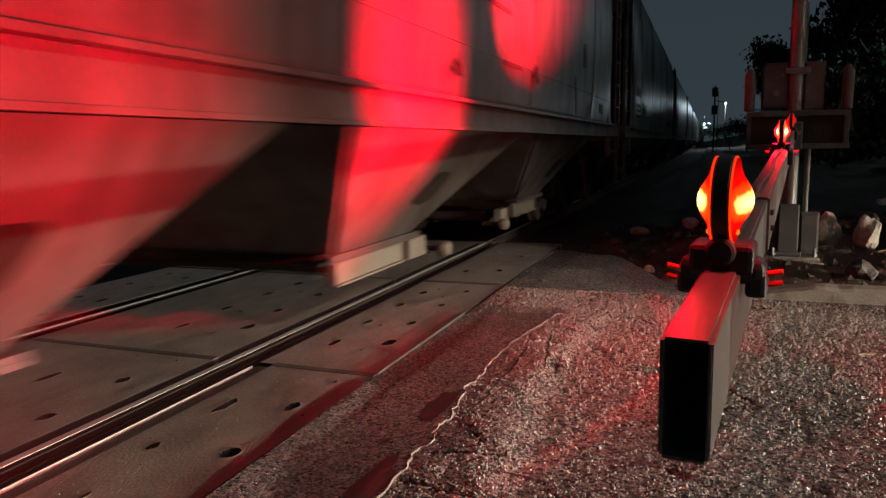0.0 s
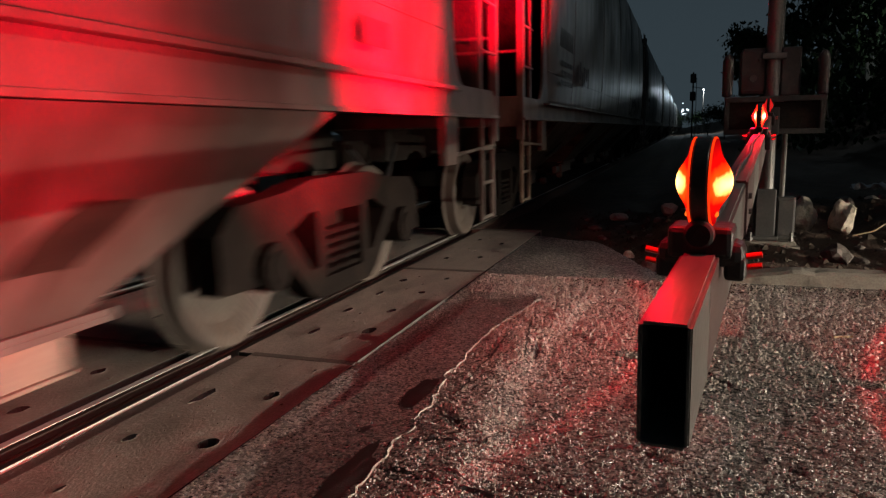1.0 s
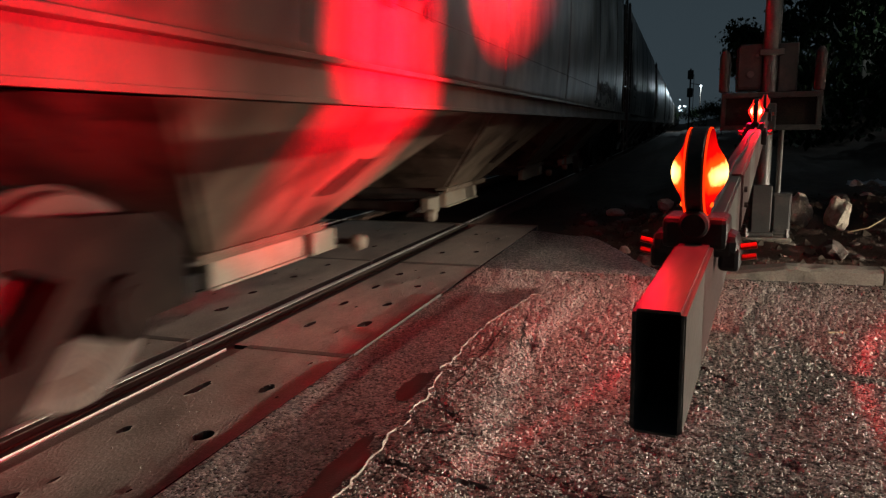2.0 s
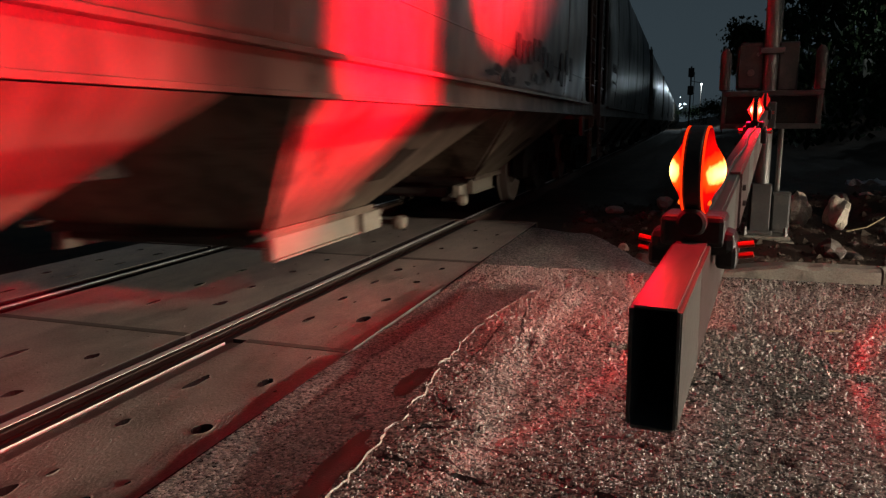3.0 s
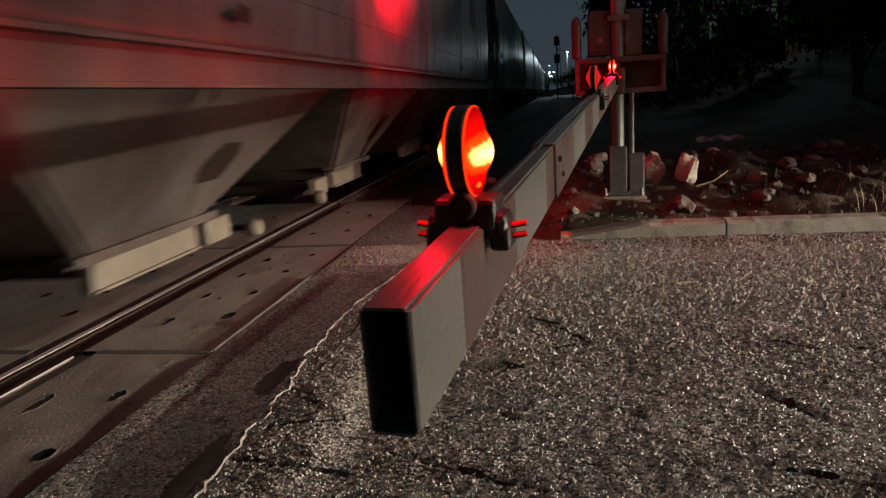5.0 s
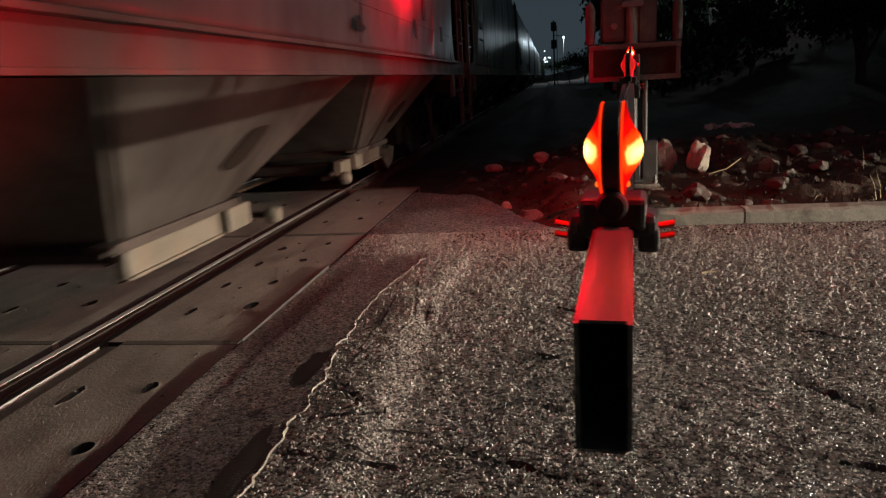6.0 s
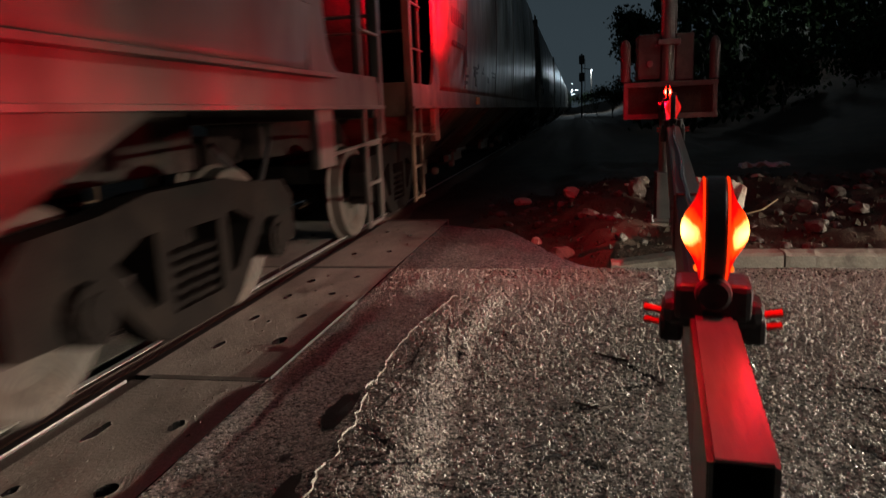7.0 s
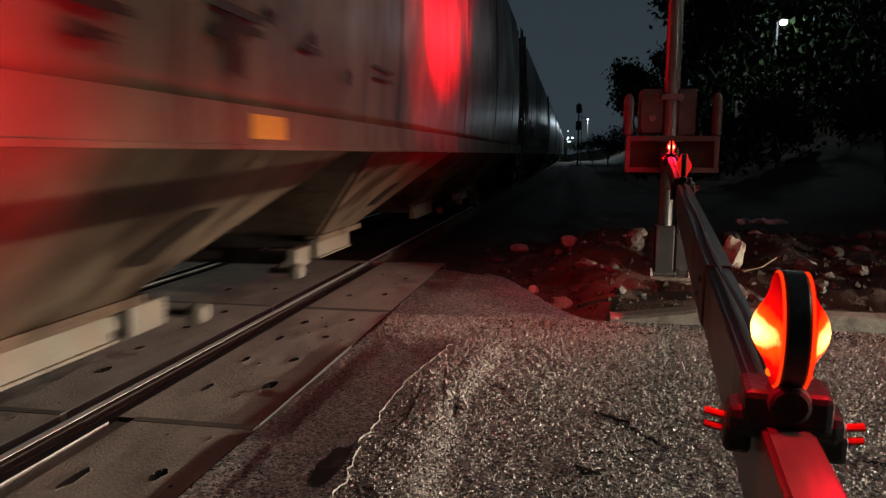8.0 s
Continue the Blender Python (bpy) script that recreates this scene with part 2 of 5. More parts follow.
IVORY = surface("ivory_gate_paint", (0.088, 0.078, 0.058), (0.175, 0.160, 0.124), 0.55, scale=5, fine=60, stain=(0.16, 0.11, 0.07), stain_scale=6, stain_amount=0.7)
# underframe dust, and the shade painted into car ends and mast frame
DARK_AND_SHADE = surface("dark_dust_and_shade", (0.012, 0.010, 0.009), (0.034, 0.029, 0.025), 0.8, spec=0.12, scale=6, fine=70, bump=0.4, stain=(0.05, 0.033, 0.022), stain_scale=5)
# dark cast steel, taken to near-black to hold the shade under the cars
TRUCK = surface("truck_steel_and_shade", (0.004, 0.0033, 0.003), (0.012, 0.0095, 0.008), 0.85, 0.0, 8, 90, 0.5, spec=0.06, stain=(0.016, 0.012, 0.009), stain_scale=4)
WHEEL = surface("dusty_wheel", (0.026, 0.020, 0.015), (0.068, 0.054, 0.042), 0.75, 0.0, 5, 60, 0.3, stain=(0.05, 0.030, 0.018), stain_scale=8)
TREAD = surface("wheel_tread", (0.20, 0.17, 0.15), (0.42, 0.38, 0.34), 0.35, 0.9, 8, 90, 0.1)
LETTER = surface("dark_lettering", (0.020, 0.018, 0.017), (0.055, 0.050, 0.046), 0.6, spec=0.15, scale=20, fine=90)
ORANGE = surface("orange_placard", (0.55, 0.20, 0.02), (0.75, 0.32, 0.04), 0.5, scale=10, fine=60)
ARM_GREY = surface("aluminium_arm", (0.065, 0.062, 0.059), (0.125, 0.12, 0.113), 0.42, 0.2, 5, 120, 0.15, stretch=(1, 0.15, 1), stain=(0.18, 0.16, 0.14), stain_scale=6)
STRIPE_RED = surface("red_reflective_band", (0.044, 0.024, 0.021), (0.072, 0.040, 0.034), 0.42, scale=6, fine=90)
STRIPE_WHITE = surface("white_reflective_band", (0.075, 0.070, 0.061), (0.122, 0.115, 0.101), 0.42, scale=6, fine=90)
BLACK = surface("black_plastic", (0.008, 0.008, 0.008), (0.020, 0.019, 0.018), 0.42, scale=20, fine=150)
# black lamp pieces, and the shade painted inside panel holes and the arm tube
BLACK_AND_SHADE = surface("dull_black_and_shade", (0.010, 0.009, 0.008), (0.022, 0.020, 0.018), 0.9, scale=10, fine=80)
GALV = surface("galvanised_steel", (0.11, 0.11, 0.103), (0.20, 0.193, 0.182), 0.42, 0.55, 7, 80, 0.15, stain=(0.13, 0.11, 0.09), stain_scale=5)
SILVER = surface("aluminium_paint", (0.026, 0.025, 0.023), (0.055, 0.053, 0.049), 0.6, 0.0, 6, 70, 0.2, stain=(0.12, 0.10, 0.08), stain_scale=6)
# the lamp's red light is put into the wing bolts' own colour
BOLT_RED_LIGHT = surface("wing_red_light", (0.45, 0.02, 0.012), (0.60, 0.04, 0.02), 0.35, scale=20, fine=80)
BARK = surface("bark", (0.030, 0.023, 0.018), (0.085, 0.066, 0.050), 0.9, scale=8, fine=50, bump=0.9, depth=0.02, stretch=(1, 1, 0.25))
LEAF = surface("leaf", (0.012, 0.020, 0.008), (0.030, 0.046, 0.018), 0.75, spec=0.08, scale=3, fine=30, random=0.2)
DRY = surface("dry_grass", (0.20, 0.16, 0.09), (0.36, 0.30, 0.18), 0.8, scale=20, fine=80)
PLASTIC = surface("litter_film", (0.28, 0.29, 0.30), (0.48, 0.50, 0.52), 0.3, scale=12, fine=70, bump=0.6, depth=0.01)
TIP_GLOW = lit_lens("lit_red_lens", (1.0, 0.62, 0.14), (0.50, 0.020, 0.0010), (0.06, 0.00005, 0.0004), 6.0)
RIM_GLOW = glow("lit_lens_rim", (1.0, 0.035, 0.004), 1.5)
HOT_SPOT_GLOW = glow("lens_hot_spot_glow", (1.0, 0.12, 0.01), 1.8)
CORE_GLOW = lit_lens("lit_red_core", (1.0, 0.75, 0.50), (1.0, 0.12, 0.05), (0.8, 0.012, 0.006), 22.0)
GRIT = surface("verge_grit", (0.016, 0.012, 0.009), (0.058, 0.045, 0.035), 0.95, spec=0.1, scale=8, fine=60, bump=0.6, depth=0.01)
CHIP = surface("road_chippings", (0.06, 0.053, 0.046), (0.52, 0.47, 0.41), 0.44, scale=70, fine=240, bump=0.4, depth=0.002)
COVER = cover_lens("red_lens_cover")
LAMP_WHITE = glow("street_lamp_glow", (0.80, 0.94, 1.0), 60)
CITY_GLOW = glow("distant_lights", (0.75, 0.90, 1.0), 6)

# ---- mesh helpers ----
def part(name, bm, material, parent=None, label=""):
    me = bpy.data.meshes.new(name)
    bm.to_mesh(me)
    bm.free()
    if material:
        me.materials.append(material)
    ob = new(name, me)
    if parent:
        ob.parent = parent
    return tagged(ob, label)


def thing(name, label, category, group="", kind="", at=(0, 0, 0)):
    ob = new(name)
    ob.location = at
    return tagged(ob, label, category, group, kind)


def box(bm, x0, x1, y0, y1, z0, z1, bevel=0.0):
    r = bmesh.ops.create_cube(bm, size=1)
    vs = r["verts"]
    for v in vs:
        v.co = Vector((x0 if v.co.x < 0 else x1, y0 if v.co.y < 0 else y1, z0 if v.co.z < 0 else z1))
    if bevel:
        es = {e for v in vs for e in v.link_edges}
        bmesh.ops.bevel(bm, geom=list(es), offset=bevel, segments=2, affect="EDGES", profile=0.5)
    return bm


def boxes(*rows, bevel=0.0):
    bm = bmesh.new()
    for r in rows:
        box(bm, *r, bevel=bevel)
    return bm


def rod(bm, a, b, r0, r1=None, n=10):
    a, b = Vector(a), Vector(b)
    d = b - a
    m = Matrix.Translation((a + b) / 2) @ d.to_track_quat("Z", "Y").to_matrix().to_4x4()
    bmesh.ops.create_cone(bm, cap_ends=True, segments=n, radius1=r0, radius2=r0 if r1 is None else r1, depth=d.length, matrix=m)
    return bm


def rods(*rows, n=8):
    bm = bmesh.new()
    for a, b, r in rows:
        rod(bm, a, b, r, n=n)
    return bm


def turned(bm, profile, n=24, axis="X", at=(0, 0, 0)):
    """A profile of (radius, along) turned round an axis."""
    rings = []
    for r, h in profile:
        ring = []
        for i in range(n):
            a = 2 * math.pi * i / n
            c, s = r * math.cos(a), r * math.sin(a)
            co = (h, c, s) if axis == "X" else ((s, h, c) if axis == "Y" else (c, s, h))
            ring.append(bm.verts.new(Vector(co) + Vector(at)))
        rings.append(ring)
    for a, b in zip(rings, rings[1:]):
        for i in range(n):
            f = bm.faces.new((a[i], a[(i + 1) % n], b[(i + 1) % n], b[i]))
            f.smooth = True
    for ring in (rings[0], rings[-1]):
        bm.faces.new(ring)
    bmesh.ops.remove_doubles(bm, verts=bm.verts, dist=1e-6)
    bmesh.ops.recalc_face_normals(bm, faces=bm.faces)
    for e in bm.edges:
        if e.calc_face_angle(0) > 0.6:
            e.smooth = False
    return bm


def prism(bm, outline, holes, lo, hi, place):
    """A plate with holes: outline and holes in the plane (a, b), from lo to hi across it; place(a, b, c) gives the point."""
    from mathutils import geometry
    loops = [[Vector((p[0], p[1], 0)) for p in loop] for loop in (outline, *holes)]
    flat = [p for loop in loops for p in loop]
    tris = geometry.tessellate_polygon(loops)
    sides = []
    for c in (lo, hi):
        vs = [bm.verts.new(place(p.x, p.y, c)) for p in flat]
        for t in tris:
            try:
                bm.faces.new([vs[i] for i in t])
            except ValueError:
                pass
        sides.append(vs)
    k = 0
    for loop in loops:
        n = len(loop)
        for i in range(n):
            a, b = k + i, k + (i + 1) % n
            bm.faces.new((sides[0][a], sides[0][b], sides[1][b], sides[1][a]))
        k += n
    bmesh.ops.recalc_face_normals(bm, faces=bm.faces)
    return bm


def oval(cx, cy, rx, ry, n=12, turn=0.0):
    c, s = math.cos(turn), math.sin(turn)
    return [(cx + rx * math.cos(2 * math.pi * i / n) * c - ry * math.sin(2 * math.pi * i / n) * s,
             cy + rx * math.cos(2 * math.pi * i / n) * s + ry * math.sin(2 * math.pi * i / n) * c) for i in range(n)]


def grid(name, xs, ys, height, material, kind="structure", label="", category=""):
    verts = [(x, y, height(x, y)) for y in ys for x in xs]
    nx = len(xs)
    faces = [(j * nx + i, j * nx + i + 1, (j + 1) * nx + i + 1, (j + 1) * nx + i) for j in range(len(ys) - 1) for i in range(nx - 1)]
    me = bpy.data.meshes.new(name)
    me.from_pydata(verts, [], faces)
    me.materials.append(material)
    me.polygons.foreach_set("use_smooth", [True] * len(faces))
    return tagged(new(name, me), label, category, kind=kind)


def smooth(a, b, t):
    t = min(1, max(0, (t - a) / (b - a)))
    return t * t * (3 - 2 * t)

# ---- ground, road and crossing ----
EDGE = 0.80          # outer edge of the crossing panels
END = 7.10           # far end of the crossing panels
PITCH = 2.25         # length of a panel


def crack_at(y):
    """The broken edge of the road beside the track."""
    x = 1.33 - 0.05 * smooth(1.9, 2.9, y) + 0.11 * smooth(3.1, 4.1, y) + 0.10 * (1 - smooth(0.4, 1.5, y))
    return x + 0.030 * noise.noise((0, y * 3.1, 4)) + 0.026 * noise.noise((2, y * 9, 1)) + 0.010 * noise.noise((2, y * 30, 1))


def road_edge(x):
    """Where the asphalt ends towards the dirt."""
    if x < 1.35:
        return 6.9 - 0.25 * smooth(0.8, 1.35, x)
    return 6.65 - 1.75 * smooth(1.3, 2.3, x) + 0.05


def road_height(x, y):
    z = 0.006 * noise.noise((x * 0.9, y * 0.9, 3)) + 0.003 * noise.noise((x * 3, y * 3, 7))
    c = crack_at(y) if y < 4.15 else 1.44
    # the strip beside the track lies a little low, the old road swells up behind its broken edge
    bend = 0.05 * noise.noise((1, y * 1.4, 5))
    hump = smooth(c - 0.45, c + 0.20, x) * (1 - smooth(c + 0.22 + bend, c + 0.38 + bend, x)) * smooth(0.9, 1.9, y) * (1 - smooth(3.7, 4.4, y))
    z += 0.027 * hump * (0.9 + 0.5 * noise.noise((x * 2, y * 1.3, 9)))
    z += 0.010 * (1 - smooth(2.45, 2.62, y)) * (1 - smooth(EDGE, EDGE + 0.25, x))
    z += 0.0045 * noise.noise((x * 24, y * 24, 2)) * smooth(c - 0.1, c + 0.1, x) + 0.006 * noise.noise((x * 7, y * 3, 8)) * hump
    # short open cracks
    for (ax, ay), (bx, by), w, d in SCARS:
        dx, dy = bx - ax, by - ay
        s = min(1, max(0, ((x - ax) * dx + (y - ay) * dy) / (dx * dx + dy * dy)))
        q = math.hypot(x - ax - s * dx + 0.012 * noise.noise((x * 9, y * 9, 1)), y - ay - s * dy)
        if q < w:
            z -= d * (1 - (q / w) ** 2)
    if y > 4.6 and x < 2.4:
        z -= 0.05 * smooth(road_edge(x) - 0.15, road_edge(x) + 0.15, y)
    return z + ROAD_Z


ROAD_Z = -0.004
SCARS = [((2.18, 2.62), (2.45, 2.70), 0.014, 0.020), ((2.30, 2.96), (2.47, 2.72), 0.011, 0.015), ((2.05, 2.40), (2.22, 2.47), 0.019, 0.022),
         ((3.00, 2.25), (3.16, 2.02), 0.019, 0.024), ((1.57, 3.10), (1.60, 2.86), 0.014, 0.018), ((1.70, 3.34), (1.76, 3.30), 0.025, 0.020),
         ((1.37, 2.20), (1.52, 1.98), 0.014, 0.020), ((1.36, 1.86), (1.62, 1.92), 0.010, 0.013), ((1.35, 1.65), (1.75, 1.60), 0.011, 0.015),
         ((1.80, 1.75), (2.30, 1.55), 0.012, 0.018), ((2.55, 2.05), (2.60, 2.02), 0.022, 0.022), ((2.86, 1.75), (3.3, 1.55), 0.012, 0.020),
         ((3.15, 2.75), (3.35, 2.62), 0.010, 0.013), ((3.40, 2.70), (3.75, 2.45), 0.011, 0.015), ((2.15, 2.02), (2.19, 1.99), 0.022, 0.022),
         ((1.95, 1.98), (2.12, 2.08), 0.009, 0.011), ((2.70, 1.42), (3.05, 1.30), 0.011, 0.015)]


def spaced(a, b, step):
    n = max(1, round((b - a) / step))
    return [a + (b - a) * i / n for i in range(n + 1)]


def ground_height(x, y):
    z = -0.16 + 0.03 * noise.noise((x * 0.7, y * 0.7, 1))
    if y > 4.9 and x > 0.9:
        z += 0.20 * smooth(4.85, 5.3, y) * smooth(1.6, 2.6, x) + 0.07 * noise.noise((x * 2.3, y * 2.3, 6)) * smooth(5, 6, y)
        z += 0.15 * math.exp(-((y - 8.3) / 1.1) ** 2) * smooth(1.2, 2.6, x) * (1 + 0.7 * noise.noise((x * 1.3, y, 2)))
    if 4.9 < y < 11 and 0.8 < x < 7.5:
        lump = smooth(5.0, 5.6, y) * (1 - smooth(9.8, 10.9, y)) * (1 - smooth(6.8, 7.4, x)) * smooth(0.9, 1.4, x)
        z += lump * (0.055 * noise.noise((x * 3.7, y * 3.7, 3)) + 0.030 * noise.noise((x * 8.5, y * 8.5, 5)) + 0.012 * noise.noise((x * 20, y * 20, 7)))
    bank = smooth(5.5, 16, x) * smooth(9, 24, y)
    return z + 3.4 * bank + 0.25 * bank * noise.noise((x * 0.4, y * 0.4, 8))


far_x = [-2000, -600, -200, -80, -30, -12] + spaced(-6, 0.7, 0.35) + spaced(0.9, 7.2, 0.07) + spaced(7.5, 14, 0.35) + [17, 21, 27, 36, 50, 90, 200, 600, 2000]
far_y = [-2000, -500, -100, -30, -10] + spaced(-4, 4.6, 0.35) + spaced(4.9, 10.4, 0.07) + spaced(10.7, 14, 0.35) + [16, 18, 20, 23, 27, 32, 40, 55, 80, 150, 300, 700, 2500]
grid("ground", far_x, far_y, ground_height, DIRT, label="dark bare dirt and ballast beside the railway track", category="ground")

road_x = spaced(EDGE + 0.012, 4.6, 0.018) + spaced(4.7, 30, 1.1)
road_y = spaced(-30, -0.8, 2.2) + spaced(-0.6, 0.6, 0.06) + spaced(0.62, 4.85, 0.018)
road = grid("road", road_x, road_y, road_height, ASPHALT, label="worn coarse asphalt road with cracks and a swollen ridge", category="road")
road.data.materials.append(SMOOTH)
for p in road.data.polygons:
    if p.center.y < 4.4 and p.center.x < crack_at(p.center.y) + 0.05 * smooth(3.6, 4.4, p.center.y):
        p.material_index = 1
patch_x = spaced(EDGE + 0.012, 2.34, 0.03)
patch_y = spaced(4.85, 6.95, 0.03)
apron = grid("road_apron", patch_x, patch_y, lambda x, y: road_height(x, y) - 0.22 * smooth(road_edge(x) - 0.05 + 0.12 * noise.noise((x * 4, y * 4, 3)), road_edge(x) + 0.35, y), ASPHALT,
             label="crumbling asphalt road edge sinking into dirt", category="road")

# pale broken lip along the crack
bm = bmesh.new()
rows = []
for i, y in enumerate(spaced(0.2, 4.12, 0.012)):
    x = crack_at(y)
    w = max(0.0010, 0.0018 + 0.006 * abs(noise.noise((5, y * 7, 2))) + 0.004 * noise.noise((1, y * 25, 2)))
    z = road_height(x, y)
    rows.append([bm.verts.new((x - w, y, z + 0.004)), bm.verts.new((x, y, z + 0.009 + 0.006 * noise.noise((3, y * 14, 1)))), bm.verts.new((x + w * 1.4, y, z + 0.004))])
for a, b in zip(rows, rows[1:]):
    for i in (0, 1):
        bm.faces.new((a[i], a[i + 1], b[i + 1], b[i]))
tagged(part("road_crack", bm, CRACK), "pale crumbled lip of a long crack in the asphalt", "crack", kind="structure")

# narrow near-black ribbons over the cracks: the shade inside them, painted on
FISSURES = SCARS + [((1.314, 2.213), (1.514, 1.946), 0.010, 0), ((1.391, 1.887), (1.546, 1.956), 0.007, 0), ((1.39, 3.27), (1.40, 2.55), 0.010, 0), ((1.44, 3.55), (1.55, 2.83), 0.011, 0),
                    ((1.75, 2.28), (1.88, 2.22), 0.008, 0), ((1.93, 2.08), (2.01, 2.11), 0.010, 0), ((1.66, 2.05), (1.59, 1.84), 0.007, 0), ((1.52, 1.70), (1.64, 1.65), 0.010, 0),
                    ((1.60, 1.81), (1.78, 1.82), 0.007, 0), ((1.87, 1.66), (2.06, 1.62), 0.010, 0), ((1.37, 1.72), (1.39, 1.57), 0.007, 0), ((1.40, 2.55), (1.38, 2.27), 0.008, 0)]
for n, ((ax, ay), (bx, by), w, d) in enumerate(FISSURES):
    bm = bmesh.new()
    steps = max(6, int(math.hypot(bx - ax, by - ay) / 0.012))
    nx, ny = -(by - ay), bx - ax
    size = math.hypot(nx, ny)
    nx, ny = nx / size, ny / size
    rows = []
    for i in range(steps + 1):
        k = i / steps
        j = 0.016 * noise.noise((k * 5, n * 3.7, 1)) + 0.007 * noise.noise((k * 17, n * 3.7, 2))
        x, y = ax + (bx - ax) * k + nx * j, ay + (by - ay) * k + ny * j
        hw = 0.60 * w * (0.25 + math.sin(math.pi * k)) * (0.8 + 0.7 * noise.noise((k * 12, n, 6)))
        rows.append([bm.verts.new((x + s * nx * hw, y + s * ny * hw, road_height(x + s * nx * hw, y + s * ny * hw) + 0.0062)) for s in (-1, 1)])
    for a, b in zip(rows, rows[1:]):
        bm.faces.new((a[0], a[1], b[1], b[0]))
    tagged(part("fissure", bm, ROAD_DARK), "narrow crack in the asphalt, its shade a dark ribbon", "crack", kind="structure")

# loose and embedded chippings that stand proud of the worn asphalt
rng = np.random.default_rng(5)
count = 84000
cy = 0.55 + 4.25 * rng.random(count) ** 1.05
cx = 0.83 + 3.9 * rng.random(count)
size = rng.uniform(0.0022, 0.0062, count) * np.where(rng.random(count) < 0.06, 1.6, 1.0)
spin = rng.uniform(0, 6.28, count)
verts, faces = [], []
for i in range(count):
    x, y, s, a = float(cx[i]), float(cy[i]), float(size[i]), float(spin[i])
    if x < crack_at(y) and y < 4.2:
        if i % 3:
            continue
        s *= 0.6
    s *= 1 + 0.8 * smooth(2.0, 3.6, y)
    z = road_height(x, y)
    c, q = math.cos(a) * s, math.sin(a) * s
    n = len(verts)
    verts += [(x + c, y + q, z - s * 0.3), (x - q, y + c, z - s * 0.3), (x - c * 0.8, y - q * 1.1, z - s * 0.3), (x + q * 0.9, y - c, z - s * 0.3), (x + c * 0.35, y + q * 0.35, z + s * 0.75), (x - c * 0.3, y - q * 0.3, z + s * 0.6)]
    faces += [(n, n + 1, n + 4), (n + 1, n + 2, n + 5, n + 4), (n + 2, n + 3, n + 5), (n + 3, n, n + 4, n + 5)]
me = bpy.data.meshes.new("road_chippings")
me.from_pydata(verts, [], faces)
me.materials.append(CHIP)
tagged(new("road_chippings", me), "coarse stone chippings in the worn asphalt", "chippings", kind="stuff")

# loose grit on the crossing panels
random.seed(17)
verts, faces = [], []
for i in range(900):
    x = random.uniform(0.26, 0.79) if i % 2 else random.uniform(-1.38, -0.12)
    y, t, a = random.uniform(0.6, 7.0), random.uniform(0.0012, 0.0032), random.uniform(0, 6.28)
    c, q, n = math.cos(a) * t, math.sin(a) * t, len(verts)
    verts += [(x + c, y + q, 0.002), (x - q, y + c, 0.002), (x - c, y - q * 0.8, 0.002), (x + q, y - c, 0.002), (x, y, 0.006 + t * 0.6)]
    faces += [(n, n + 1, n + 4), (n + 1, n + 2, n + 4), (n + 2, n + 3, n + 4), (n + 3, n, n + 4)]
me = bpy.data.meshes.new("panel_grit")
me.from_pydata(verts, [], faces)
me.materials.append(CRACK)
tagged(new("panel_grit", me), "loose pale grit scattered over the crossing panels", "grit", kind="stuff")

# dark smears beside the crack
def smear(cx, cy, rx, ry, seed):
    bm = bmesh.new()
    pts = []
    for i in range(28):
        a = 2 * math.pi * i / 28
        k = 1 + 0.45 * noise.noise((math.cos(a) * 1.6, math.sin(a) * 1.6, seed))
        x, y = cx + rx * k * math.cos(a), cy + ry * k * math.sin(a)
        pts.append(bm.verts.new((x, y, road_height(x, y) + 0.007)))
    mid = bm.verts.new((cx, cy, road_height(cx, cy) + 0.010))
    for i in range(28):
        bm.faces.new((mid, pts[i], pts[(i + 1) % 28]))
    return tagged(part("tar_smear", bm, ROAD_DARK), "dark smooth smear on the asphalt", "tar", kind="structure")


for cx, cy, rx, ry, seed in ((1.24, 2.28, 0.05, 0.16, 1), (1.27, 1.55, 0.05, 0.22, 2), (1.17, 1.92, 0.018, 0.03, 3)  ):
    smear(cx, cy, rx, ry, seed)

# crossing panels
deck = thing("crossing_deck", "worn dark crossing panels laid flush between and beside the rails", "level crossing", kind="structure")
HOLES = {0: [(0.37, 2.05, 0.020, 0.062), (0.645, 2.13, 0.022, 0.036), (0.68, 1.67, 0.026, 0.034), (0.375, 1.63, 0.016, 0.028), (0.40, 1.12, 0.022, 0.040), (0.66, 1.14, 0.02, 0.034)],
         1: [(0.625, 3.14, 0.026, 0.050), (0.335, 3.05, 0.017, 0.050), (0.305, 3.53, 0.017, 0.044), (0.575, 3.57, 0.020, 0.036), (0.31, 4.42, 0.022, 0.044), (0.60, 4.55, 0.017, 0.032), (0.31, 4.00, 0.016, 0.05), (0.58, 4.08, 0.020, 0.03)],
         2: [(0.33, 5.35, 0.018, 0.040), (0.60, 5.45, 0.018, 0.036), (0.33, 6.4, 0.018, 0.036), (0.60, 6.2, 0.018, 0.036)]}


random.seed(31)
for k, rows in HOLES.items():
    y0 = END - (3 - k) * PITCH
    taken = list(rows)
    while len(rows) < len(taken) + 9:
        hx, hy = random.uniform(0.29, 0.74), random.uniform(y0 + 0.12, y0 + PITCH - 0.12)
        if all(math.hypot(hx - q[0], (hy - q[1]) * 0.6) > 0.095 for q in rows):
            rows.append((hx, hy, random.uniform(0.004, 0.009), random.uniform(0.006, 0.022)))


